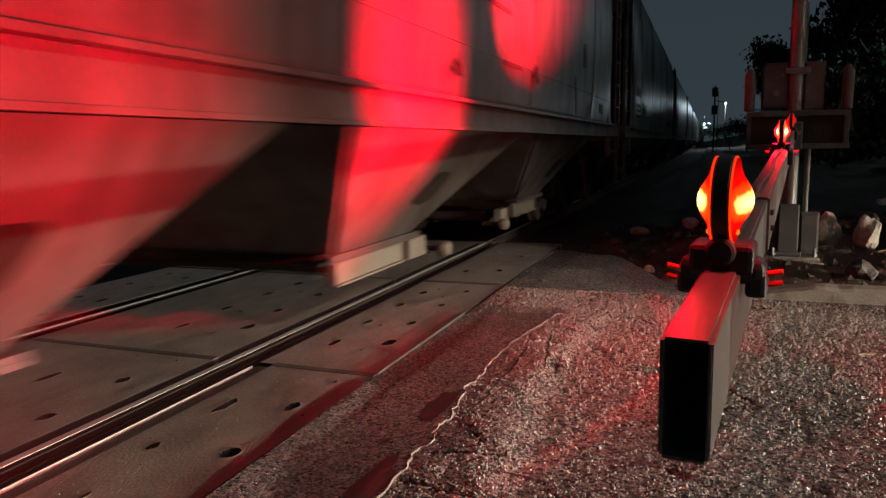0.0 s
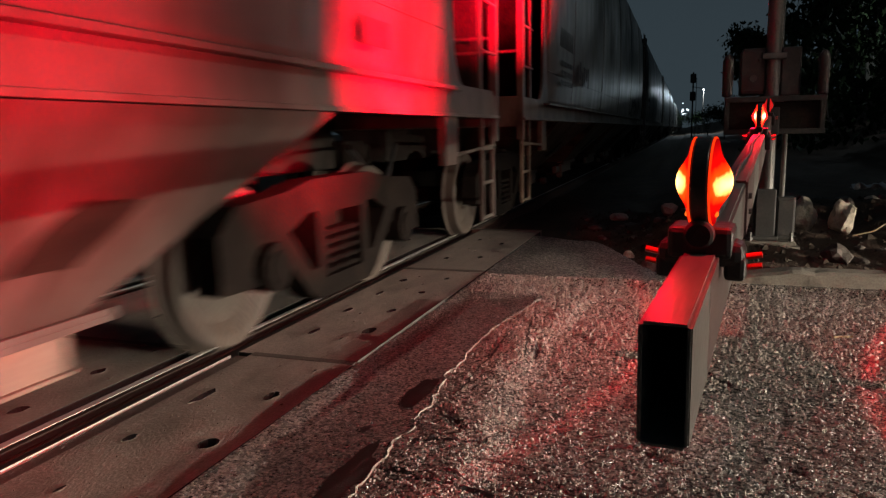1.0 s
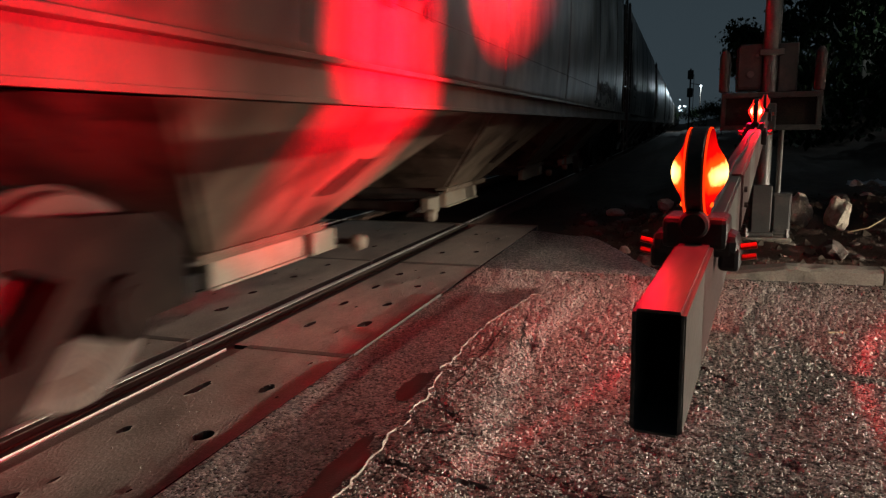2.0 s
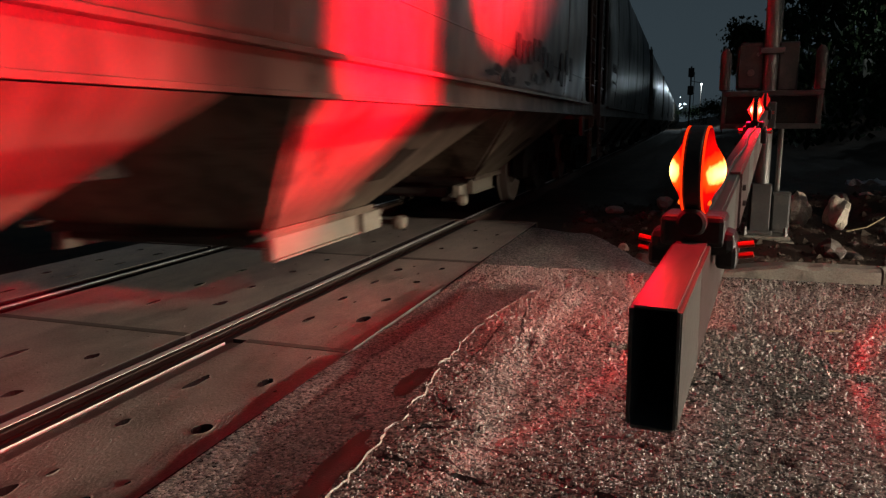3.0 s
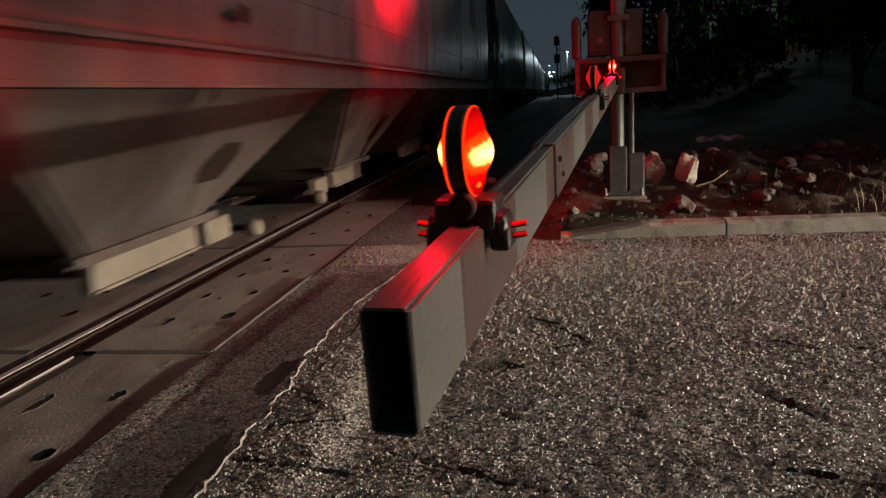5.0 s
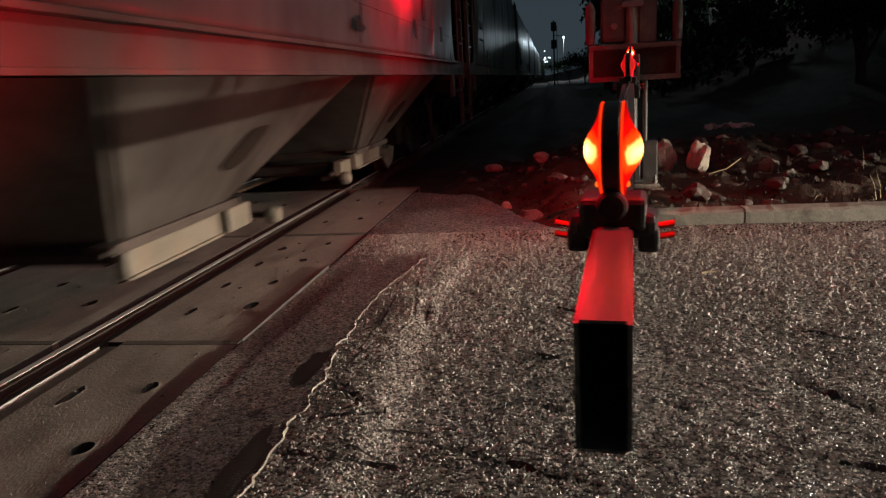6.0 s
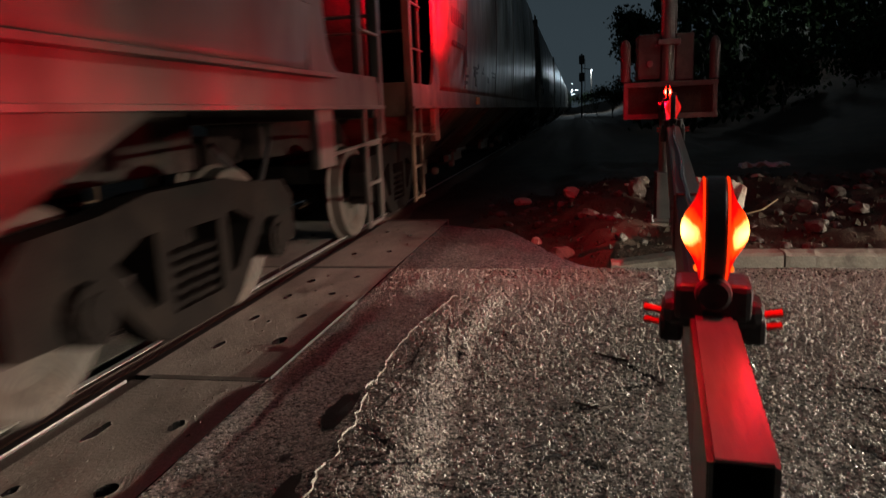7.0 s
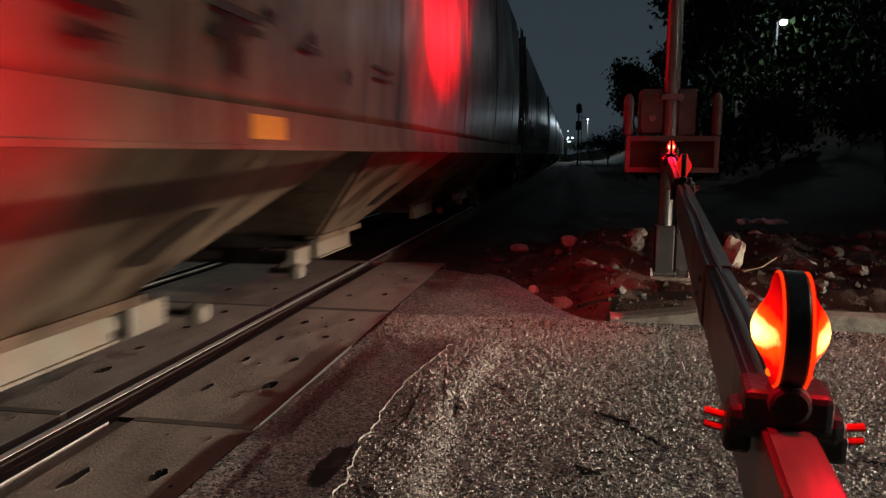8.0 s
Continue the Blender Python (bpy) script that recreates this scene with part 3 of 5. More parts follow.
def pit(hx, hy, rx, ry, more=0.0):
    """A worn hole of uneven outline."""
    out = []
    for i in range(16):
        a = 2 * math.pi * i / 16
        k = 1 + 0.34 * noise.noise((math.cos(a) * 1.4 + hx * 40, math.sin(a) * 1.4 + hy * 9, 2))
        out.append((hx + (rx * k + more) * math.cos(a) * 1.25, hy + (ry * k + more) * math.sin(a) * 1.3))
    return out


def panel(x0, x1, y0, y1, holes, z=0.0):
    outline = [(x0, y0), (x1, y0), (x1, y1), (x0, y1)]
    cuts = [pit(hx, hy, rx, ry) for hx, hy, rx, ry in holes]
    bm = bmesh.new()
    prism(bm, outline, cuts, z - 0.05, z, lambda a, b, c: (a, b, c))
    for hx, hy, rx, ry in holes:      # worn lips
        loop, wide = pit(hx, hy, rx, ry), pit(hx, hy, rx, ry, 0.007)
        a = [bm.verts.new((*p, z + 0.0020)) for p in loop]
        b = [bm.verts.new((*p, z + 0.0005)) for p in wide]
        for i in range(len(a)):
            bm.faces.new((a[i], a[(i + 1) % len(a)], b[(i + 1) % len(a)], b[i]))
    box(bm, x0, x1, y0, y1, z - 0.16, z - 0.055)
    # sides and floors of the holes are near-black, which paints their shade
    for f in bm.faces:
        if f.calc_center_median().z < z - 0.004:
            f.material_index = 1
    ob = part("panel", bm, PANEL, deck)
    ob.data.materials.append(BLACK_AND_SHADE)
    return ob


for k in range(-4, 3):
    y0, y1 = END - (3 - k) * PITCH, END - (2 - k) * PITCH
    gap = 0.020
    inner = 0.240 if k < 1 else 0.150
    panel(inner, EDGE, y0 + gap, y1 - gap, HOLES.get(k, []), 0.004 * math.sin(k * 5))
    mirrored = [(-0.55 + (hx - 0.47) * 1.4, hy + 0.05, rx, ry) for hx, hy, rx, ry in HOLES.get(k, [])]
    panel(-1.395, -0.105, y0 + gap, y1 - gap, mirrored, 0.003 * math.sin(k * 3))
    panel(-2.35, -1.645, y0 + gap, y1 - gap, [(-1.52 - hx, hy, rx, ry) for hx, hy, rx, ry in HOLES.get(k, [])], 0.003 * math.sin(k * 7))
    for x0, x1 in ((inner, EDGE), (-1.395, -0.105)):
        part("joint_strip", boxes((x0, x1, y1 - gap - 0.004, y1 + gap + 0.004, -0.10, 0.003), bevel=0.003), GASKET, deck, "grey rubber joint between two panels")
SEAM = END - 2 * PITCH
for x0, x1, y0, y1 in ((0.040, 0.146, SEAM, END), (0.040, 0.146, -12, SEAM), (-1.641, -1.586, -12, END)):
    part("filler", boxes((x0, x1, y0, y1, -0.16, -0.040)), RUBBER, deck)
part("gasket", boxes((0.158, 0.236, -12, SEAM - 0.02, -0.16, -0.008), bevel=0.004), GASKET, deck, "grey rubber gasket along the panel")
for x0, x1 in ((-0.101, -0.040), (-1.482, -1.399)):
    part("flangeway", boxes((x0, x1, -12, END, -0.16, -0.045)), RUBBER, deck)
part("filler_lip", boxes((0.1475, 0.1530, -12, SEAM - 0.05, -0.05, 0.0005)), RAIL_STEEL, deck, "thin pale lip along the rail gap")
part("edge_angle", boxes((EDGE + 0.002, EDGE + 0.006, 2.62, 3.9, -0.08, 0.007)), GALV, deck, "thin bright steel edge angle")
part("end_strip", boxes((-2.35, EDGE, END + 0.002, END + 0.05, -0.16, 0.002)), CONCRETE, deck)

# rails
def rail(x):
    prof = [(-0.036, 0), (0.036, 0), (0.036, -0.035), (0.009, -0.05), (0.009, -0.15), (0.07, -0.165), (0.07, -0.18), (-0.07, -0.18), (-0.07, -0.165), (-0.009, -0.15), (-0.009, -0.05), (-0.036, -0.035)]
    t = thing("rail_near" if x > -0.5 else "rail_far", "steel railway rail with a polished head", "rail", "rails", "structure", (x, 0, 0))
    bm = bmesh.new()
    ys = [-60, -5, 400]
    rings = [[bm.verts.new((px, y, pz)) for px, pz in prof] for y in ys]
    for a, b in zip(rings, rings[1:]):
        for i in range(2, 12):
            bm.faces.new((a[i], a[(i + 1) % 12], b[(i + 1) % 12], b[i]))
    part("web", bm, RAIL_RUST, t)
    part("head", boxes((-0.0362, 0.0362, -60, 400, -0.034, -0.0015), bevel=0.006), HEAD_STEEL, t)
    part("running_band", boxes((-0.036, 0.004, -60, 400, -0.010, 0.0008), bevel=0.002), RAIL_STEEL, t, "polished running band, its shine painted as a pale colour")
    return t


rail(0.0)
rail(-1.51)

# kerb in lengths
kerb = thing("kerb", "chipped pale concrete kerb along the road edge", "kerb", kind="structure")
kx = [2.36, 3.50, 5.0, 6.6, 8.2, 9.8]
for a, b in zip(kx, kx[1:]):
    bm = bmesh.new()
    n = 40
    rings = []
    for i in range(n + 1):
        x = a + 0.006 + (b - a - 0.012) * i / n
        w = 0.010 * noise.noise((x * 7, 1, 2)) + 0.006 * noise.noise((x * 25, 3, 2))
        low = 0.07 * (1 - smooth(2.3, 3.0, x))
        ring = [(4.86, -0.08), (4.865 + w * 0.4, 0.072 - low + w), (4.895 + w, 0.090 - low + w), (5.03, 0.092 - low), (5.04, -0.08)]
        rings.append([bm.verts.new((x, y, z)) for y, z in ring])
    for r, s in zip(rings, rings[1:]):
        for i in range(4):
            f = bm.faces.new((r[i], r[i + 1], s[i + 1], s[i]))
    bm.faces.new(rings[0]), bm.faces.new(rings[-1])
    bmesh.ops.recalc_face_normals(bm, faces=bm.faces)
    part("kerb_stone", bm, CONCRETE, kerb)


def rock(name, x, y, z, sx, sy, sz, seed, material, label, group="", sub=3, category="rock"):
    bm = bmesh.new()
    bmesh.ops.create_icosphere(bm, subdivisions=sub, radius=1)
    for v in bm.verts:
        d = v.co.normalized()
        k = 1 + 0.42 * noise.noise(d * 1.3 + Vector((seed, 0, 0))) + 0.16 * noise.noise(d * 3.5 + Vector((0, seed, 0)))
        v.co = Vector((d.x * sx * k, d.y * sy * k, d.z * sz * k))
    lowest = min(v.co.z for v in bm.verts)
    ob = part(name, bm, material)
    ob.location = (x, y, z - lowest)
    ob.rotation_euler = (0, 0, seed)
    return tagged(ob, label, category, group)


def on_ground(x, y):
    return ground_height(x, y) - 0.03


rock("boulder", 3.30, 7.10, on_ground(3.3, 7.1), 0.13, 0.11, 0.17, 1.3, LIMESTONE, "pale jagged limestone boulder beside the signal mast", "boulders")
rock("boulder", 3.60, 6.95, on_ground(3.6, 6.95), 0.11, 0.10, 0.16, 2.9, LIMESTONE, "pale split limestone boulder on the dirt", "boulders")
rock("boulder", 2.76, 7.62, on_ground(2.76, 7.62) - 0.03, 0.10, 0.09, 0.11, 4.1, STONE, "dusty stone boulder behind the signal mast", "boulders")
random.seed(4)
for i in range(190):
    y = random.uniform(5.5, 9.8)
    x = random.uniform(0.95 if y > 7.3 else 1.9, 6.8)
    s = random.uniform(0.02, 0.055) if random.random() < 0.85 else random.uniform(0.055, 0.10)
    if math.hypot(x - 2.93, y - 6.42) < 0.42:
        continue
    rock("rubble", x, y, on_ground(x, y), s * random.uniform(0.9, 1.5), s, s * random.uniform(0.5, 0.9), random.uniform(0, 60),
         LIMESTONE if random.random() < 0.06 else STONE, "rough rubble stone on the dirt verge", "rubble stones", 2, "stone")
rock("rubble", 1.33, 6.72, on_ground(1.33, 6.72) + 0.06, 0.035, 0.03, 0.03, 3.3, LIMESTONE, "small pale stone at the end of the asphalt", "rubble stones", 2, "stone")
rock("rubble", 1.75, 6.55, on_ground(1.75, 6.55), 0.06, 0.05, 0.05, 8.3, LIMESTONE, "small pale stone in the dirt", "rubble stones", 2, "stone")

# gravel: loose crumbs on road edge and dirt
verts, faces = [], []
random.seed(8)
for i in range(4200):
    if i % 3:
        x, y = random.uniform(0.9, 7.0), random.uniform(5.1, 10.5)
        z, s = ground_height(x, y), random.uniform(0.005, 0.02) if random.random() < 0.9 else random.uniform(0.02, 0.045)
    else:
        x, y = random.uniform(1.5, 6.5), random.gauss(4.70, 0.10)
        if y > 4.82:
            continue
        z, s = road_height(x, y), random.uniform(0.003, 0.011)
    base = len(verts)
    for dx, dy, dz in ((1, 0, 0), (-0.5, 0.87, 0), (-0.5, -0.87, 0), (0, 0, 1.1), (0, 0, -0.6)):
        verts.append((x + s * (dx + random.uniform(-.3, .3)), y + s * (dy + random.uniform(-.3, .3)), z + s * (0.2 + dz)))
    for f in ((0, 1, 3), (1, 2, 3), (2, 0, 3), (1, 0, 4), (2, 1, 4), (0, 2, 4)):
        faces.append(tuple(base + q for q in f))
me = bpy.data.meshes.new("gravel")
me.from_pydata(verts, [], faces)
me.materials.append(GRIT)
tagged(new("gravel", me), "loose gravel and crumbs on the dirt verge", "gravel", kind="stuff")

# twigs and litter
def stick(pts, r, name, label, material=BARK):
    bm = bmesh.new()
    for a, b in zip(pts, pts[1:]):
        rod(bm, a, b, r, r * 0.8, 6)
    return tagged(part(name, bm, material), label, "twig")


def on_road(x, y, up=0.006):
    return (x, y, road_height(x, y) + up)


stick([on_road(2.20, 3.05), on_road(2.30, 2.98), on_road(2.345, 2.95), on_road(2.34, 2.90)], 0.007, "twig", "thin dark broken twig lying on the asphalt")
stick([on_road(2.11, 2.48), on_road(2.20, 2.42), on_road(2.27, 2.46)], 0.006, "twig", "small forked dark twig lying on the asphalt")
stick([on_road(2.96, 3.6), on_road(3.05, 3.63)], 0.007, "twig", "short pale twig lying on the asphalt", DRY)
stick([(3.62, 6.6, 0.10), (3.78, 6.62, 0.14), (3.92, 6.7, 0.22)], 0.007, "twig", "dry pale stalk on the dirt verge", DRY)
film_bm = bmesh.new()
bmesh.ops.create_grid(film_bm, x_segments=14, y_segments=8, size=0.5)
for v in film_bm.verts:
    v.co = Vector((v.co.x * 0.52, v.co.y * 0.22, 0.05 + 0.07 * noise.noise(v.co * 5) + 0.03 * noise.noise(v.co * 13)))
film_ob = part("plastic_sheet", film_bm, PLASTIC)
film_ob.location = (4.25, 8.6, ground_height(4.25, 8.6) + 0.12)
tagged(film_ob, "crumpled pale plastic sheet lying on the rubble", "litter")

# dry grass by the kerb
verts, faces = [], []
random.seed(12)
for i in range(130):
    x, y = random.gauss(5.0, 0.28), random.gauss(5.35, 0.12)
    if random.random() < 0.3:
        x, y = random.uniform(3.6, 6.5), random.uniform(5.2, 6.8)
    z = ground_height(x, y)
    h, a, w = random.uniform(0.05, 0.24), random.uniform(0, 6.3), 0.0025
    lean = random.uniform(0.02, 0.16)
    base = len(verts)
    px, py = math.cos(a), math.sin(a)
    for k, q in ((0, 1), (0.55, 0.8), (1, 0.2)):
        for sgn in (-1, 1):
            verts.append((x + px * lean * k * k - py * w * q * sgn, y + py * lean * k * k + px * w * q * sgn, z + h * k))
    faces += [(base, base + 1, base + 3, base + 2), (base + 2, base + 3, base + 5, base + 4)]
me = bpy.data.meshes.new("dry_grass")
me.from_pydata(verts, [], faces)
me.materials.append(DRY)
tagged(new("dry_grass", me), "sparse dry grass stalks behind the kerb", "grass", kind="stuff")

# ---- crossing gate ----
ARM = Matrix.Translation((2.215, 0.29, 0.858)) @ Euler((radians(2.4), 0, radians(-6.36))).to_matrix().to_4x4()
arm = thing("gate_arm", "lowered gate arm of hollow grey box tube with red lamps", "barrier")
arm.matrix_world = ARM
JOIN = 0.93
ARM_END = 5.95


def tube(y0, y1, w, h, wall, name, material, z=0.0):
    def at(a, b, c):
        return (a, c, b + z)
    bm = bmesh.new()
    outer = [(-w, -h), (w, -h), (w, h), (-w, h)]
    inner = [(-w + wall, -h + wall), (w - wall, -h + wall), (w - wall, h - wall), (-w + wall, h - wall)]
    prism(bm, outer, [inner], y0, y1, at)
    es = [e for e in bm.edges if abs(e.verts[0].co.y - e.verts[1].co.y) > 0.5 and abs(abs(e.verts[0].co.x) - w) < 1e-5]
    bmesh.ops.bevel(bm, geom=es, offset=0.003, segments=2, affect="EDGES")
    return part(name, bm, material, arm)


tube(0, JOIN + 0.15, 0.0190, 0.0515, 0.0025, "tip_section", ARM_GREY)
tube(JOIN, ARM_END, 0.0225, 0.0560, 0.0030, "main_section", ARM_GREY)
# black plate added behind the tube's mouth, painting its inner shade
part("tube_inside", boxes((-0.0162, 0.0162, 0.10, 0.104, -0.0488, 0.0488)), BLACK_AND_SHADE, arm, "black plate standing for the shade inside the tube")
# reflective bands on both flanks
edges = [0.0, 0.155, 0.46, 0.80, JOIN - 0.01]
for k, (a, b) in enumerate(zip(edges, edges[1:])):
    for s in (-1, 1):
        part("band", boxes((s * 0.0190 if s > 0 else -0.0202, s * 0.0202 if s > 0 else -0.0190, a + 0.002, b, -0.048, 0.048)), (STRIPE_WHITE, STRIPE_RED)[k % 2], arm)
y = JOIN + 0.004
k = 1
while y < ARM_END - 0.1:
    b = min(ARM_END - 0.02, y + 0.405)
    for s in (-1, 1):
        part("band", boxes((0.0225 if s > 0 else -0.0237, 0.0237 if s > 0 else -0.0225, y, b, -0.052, 0.052)), (STRIPE_WHITE, STRIPE_RED)[k % 2], arm)
    y, k = b, k + 1
for dy, dz in ((0.05, 0.02), (0.11, -0.02)):
    part("splice_bolt", rods(((-0.03, JOIN + dy, dz), (0.03, JOIN + dy, dz), 0.006)), GALV, arm)
curve = bpy.data.curves.new("lamp_cable", "CURVE")
curve.dimensions, curve.bevel_depth, curve.bevel_resolution = "3D", 0.004, 1
line = curve.splines.new("POLY")
line.points.add(20)
for i, p in enumerate(line.points):
    p.co = (0.004 * math.sin(i * 1.7), 0.34 + i * 0.26, 0.0600 + 0.002 * math.sin(i * 2.3), 1)
curve.materials.append(BLACK)
cable = new("lamp_cable", curve)
cable.parent = arm
tagged(cable, "thin black lamp cable along the arm")

LENS = [(0.0470, 0.0), (0.0465, 0.0034), (0.040, 0.0048), (0.033, 0.0067), (0.027, 0.0092), (0.021, 0.0128), (0.015, 0.0166), (0.009, 0.0192), (0.004, 0.0203), (0.0004, 0.0206)]
CORE = [(r * 0.84, h * 0.56) for r, h in LENS]
CAP = [(r * 0.93, h * 0.74) for r, h in LENS]
HALF = 0.0092
blink_caps = []


def lens_mesh(name, profile, side, material, parent, label=""):
    bm = bmesh.new()
    turned(bm, [(r, side * (HALF + h)) for r, h in profile], 32, "X")
    return part(name, bm, material, parent, label)


def arm_lamp(y, flashing, bank):
    lamp_at = (0, y, 0.127)
    place = ARM @ Matrix.Translation(lamp_at) @ Euler((0, 0, radians(-2.0))).to_matrix().to_4x4()
    bm = bmesh.new()
    turned(bm, [(0.030, -HALF), (0.0475, -HALF), (0.049, -HALF + 0.002), (0.049, HALF - 0.002), (0.0475, HALF), (0.030, HALF)], 40, "X")
    lamp = part("gate_lamp", bm, BLACK, arm, "round two-sided red warning lamp in a black clamp")
    lamp.location = lamp_at
    lamp.rotation_euler.z = radians(-2.0)
    for s in (-1, 1):
        if flashing:
            cover = lens_mesh("lens", LENS, s, COVER, lamp, "red lens")
            cover.visible_shadow = False
            lens_mesh("bulb_reflector", CORE, s, CORE_GLOW, lamp)
            # unseen cap added over the core; it drops into the arm to blink
            blink_caps.append((lens_mesh("shutter", CAP, s, BLACK_AND_SHADE, lamp), bank))
            if bank == 0:
                # added spot, masked by a tiny added disc, imitates the lens's ring of light
                bm = bmesh.new()
                turned(bm, [(0.0002, s * (HALF + 0.01220)), (0.00118, s * (HALF + 0.01220)), (0.00118, s * (HALF + 0.01226)), (0.0002, s * (HALF + 0.01226))], 24, "X")
                part("bulb_boss", bm, BLACK_AND_SHADE, lamp)
                spot("gate_lamp_rim_light", place @ Vector((s * (HALF + 0.0117), 0, 0)), place @ Vector((s * 1.0, 0, 0)), RIM_WATTS, RED, 142, 0.06, 0.00003)
            where, soft_size = HALF + 0.0134, 0.0008
        else:
            lens_mesh("lens", LENS, s, TIP_GLOW, lamp, "glowing red lens, white-hot at its middle")
            bm = bmesh.new()
            turned(bm, [(0.0455, s * (HALF + 0.0002)), (0.0484, s * (HALF + 0.0002)), (0.0486, s * (HALF + 0.0012)), (0.0484, s * (HALF + 0.0022)), (0.0455, s * (HALF + 0.0022))], 48, "X")
            part("lens_rim", bm, RIM_GLOW, lamp, "bright orange rim of the lens")
            # glowing bump added for the hot reflection low on the lens
            bm = bmesh.new()
            bmesh.ops.create_uvsphere(bm, u_segments=12, v_segments=8, radius=0.0030, matrix=Matrix.Translation((s * (HALF + 0.0060), -0.012, -0.034)) @ Matrix.Diagonal((0.8, 2.2, 1, 1)))
            part("drain_boss", bm, HOT_SPOT_GLOW, lamp)
            where, soft_size = HALF + 0.0265, 0.004
        eye = place @ Vector((s * where, 0, 0))
        # each lens beams across the track; added higher beams make the cars' upper red spots
        if not flashing:
            beams = ((0.0, 0.10, TIP_WATTS, 78, 0.9),)
        elif bank == 0:
            beams = ((0.0, 0.19, 5800, 66, 0.78), (1.24, 0.66, 22000, 36, 1.0))
        else:
            beams = ((0.66, 0.72, 13000, 50, 1.0), (0.55, 0.60, 800, 84, 1.0))
        for along, rise, watts, angle, wide in beams:
            spot("gate_lamp_beam", eye, place @ Vector((s * 1.0, along, rise)), watts, RED, angle, 1.0, soft_size, wide)
        # added wash, stronger trackside in place of red light bounced off the cars
        spill = ADDED_WATTS[bank] * (1.0 if s < 0 else 0.25) if flashing else TIP_SPILL
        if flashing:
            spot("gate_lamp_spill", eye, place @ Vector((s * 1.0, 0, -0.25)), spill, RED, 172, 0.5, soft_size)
        # added point light that reddens the arm, pole and mast
        halo = bpy.data.lights.new("gate_lamp_spill", "POINT")
        halo.energy, halo.color, halo.shadow_soft_size = (1.2, 4.0)[bank] if flashing else spill, RED, soft_size
        new("gate_lamp_spill", halo).location = eye if flashing else place @ Vector((s * (where + 0.004), -0.02, 0))
    bm = bmesh.new()
    box(bm, -0.034, 0.034, -0.026, 0.026, -0.082, -0.047, bevel=0.006)
    box(bm, -0.045, 0.045, -0.022, 0.022, -0.092, -0.064, bevel=0.009)
    for s in (-1, 1):
        jaw = s * 0.036
        part("clamp_jaw", boxes((jaw - 0.011, jaw + 0.011, -0.020, 0.020, -0.135 if flashing else -0.106, -0.080), bevel=0.005), BLACK, lamp)
    part("clamp", bm, BLACK, lamp, "black moulded clamp gripping the arm")
    bm = bmesh.new()
    turned(bm, [(0.006, -0.034), (0.0125, -0.036), (0.0155, -0.034), (0.0165, -0.026)], 20, "Y", (0, 0, -0.054))
    part("pivot_ring", bm, BLACK_AND_SHADE, lamp)
    for s in (-1, 1):
        bm = bmesh.new()
        for dz in (-0.002, -0.014):
            rod(bm, (s * 0.046, 0.004, -0.080 + dz), (s * 0.062, 0.004, -0.080 + dz + 0.003), 0.0036, n=8)
        part("wing_bolt", bm, BOLT_RED_LIGHT, lamp, "small wing bolts coloured with the lamp's red light")
    return lamp


RED = (1.0, 0.0008, 0.019)
TIP_WATTS, ADDED_WATTS, TIP_SPILL, RIM_WATTS = 950, (55, 80), 0.60, 105
arm_lamp(0.285, False, None)
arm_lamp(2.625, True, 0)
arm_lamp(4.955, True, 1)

# signal mast with the gate machine
mast = thing("signal_mast", "grey crossing signal mast with a gate machine and counterweight frame", "signal mast", at=(2.90, 6.42, 0.0))
G = 0.02
part("pole", rods(((0, 0, 0.45), (0, 0, 6.0), 0.058), n=20), GALV, mast, "tall galvanised steel pole")
part("conduit", rods(((0.125, 0.02, 0.30), (0.125, 0.02, 1.02), 0.022), ((0.062, 0.03, 1.4), (0.062, 0.03, 6.0), 0.016), n=12), GALV, mast)
part("base_casting", boxes((-0.085, 0.075, -0.09, 0.09, 0.10, 0.52), (-0.11, 0.10, -0.11, 0.11, 0.08, 0.115), bevel=0.010), SILVER, mast)
part("junction_box", boxes((0.085, 0.23, -0.06, 0.08, 0.10, 0.45), (0.092, 0.222, -0.070, -0.060, 0.12, 0.43), bevel=0.008), SILVER, mast, "grey junction box on the mast foot")
part("foundation", boxes((-0.20, 0.27, -0.17, 0.20, -0.20, 0.04), (-0.16, 0.24, -0.14, 0.16, 0.04, 0.075), bevel=0.012), CONCRETE, mast, "square concrete foundation")
for dx, dy in ((-0.12, -0.11), (0.2, -0.11), (-0.12, 0.12), (0.2, 0.12)):
    part("anchor_bolt", rods(((dx, dy, 0.07), (dx, dy, 0.15), 0.014), ((dx, dy, 0.085), (dx, dy, 0.105), 0.024), n=8), GALV, mast)
machine = part("gate_machine", boxes((-0.24, -0.062, -0.02, 0.34, 1.32, 1.70), (0.065, 0.22, 0.0, 0.34, 1.30, 1.70), bevel=0.012), SILVER, mast, "boxy grey gate machine housing")
part("machine_lid", boxes((-0.245, -0.060, -0.030, -0.022, 1.35, 1.67), bevel=0.004), SILVER, machine)
part("latch", rods(((-0.15, -0.03, 1.45), (-0.15, -0.06, 1.45), 0.028), n=14), GALV, machine)
part("latch", rods(((-0.10, -0.03, 1.60), (-0.10, -0.05, 1.60), 0.015), n=14), GALV, machine)
for z in (1.275, 1.005):
    part("frame_bar", boxes((-0.37, 0.41, -0.09, -0.055, z - 0.022, z + 0.022), bevel=0.004), SILVER, mast, "horizontal steel frame bar")
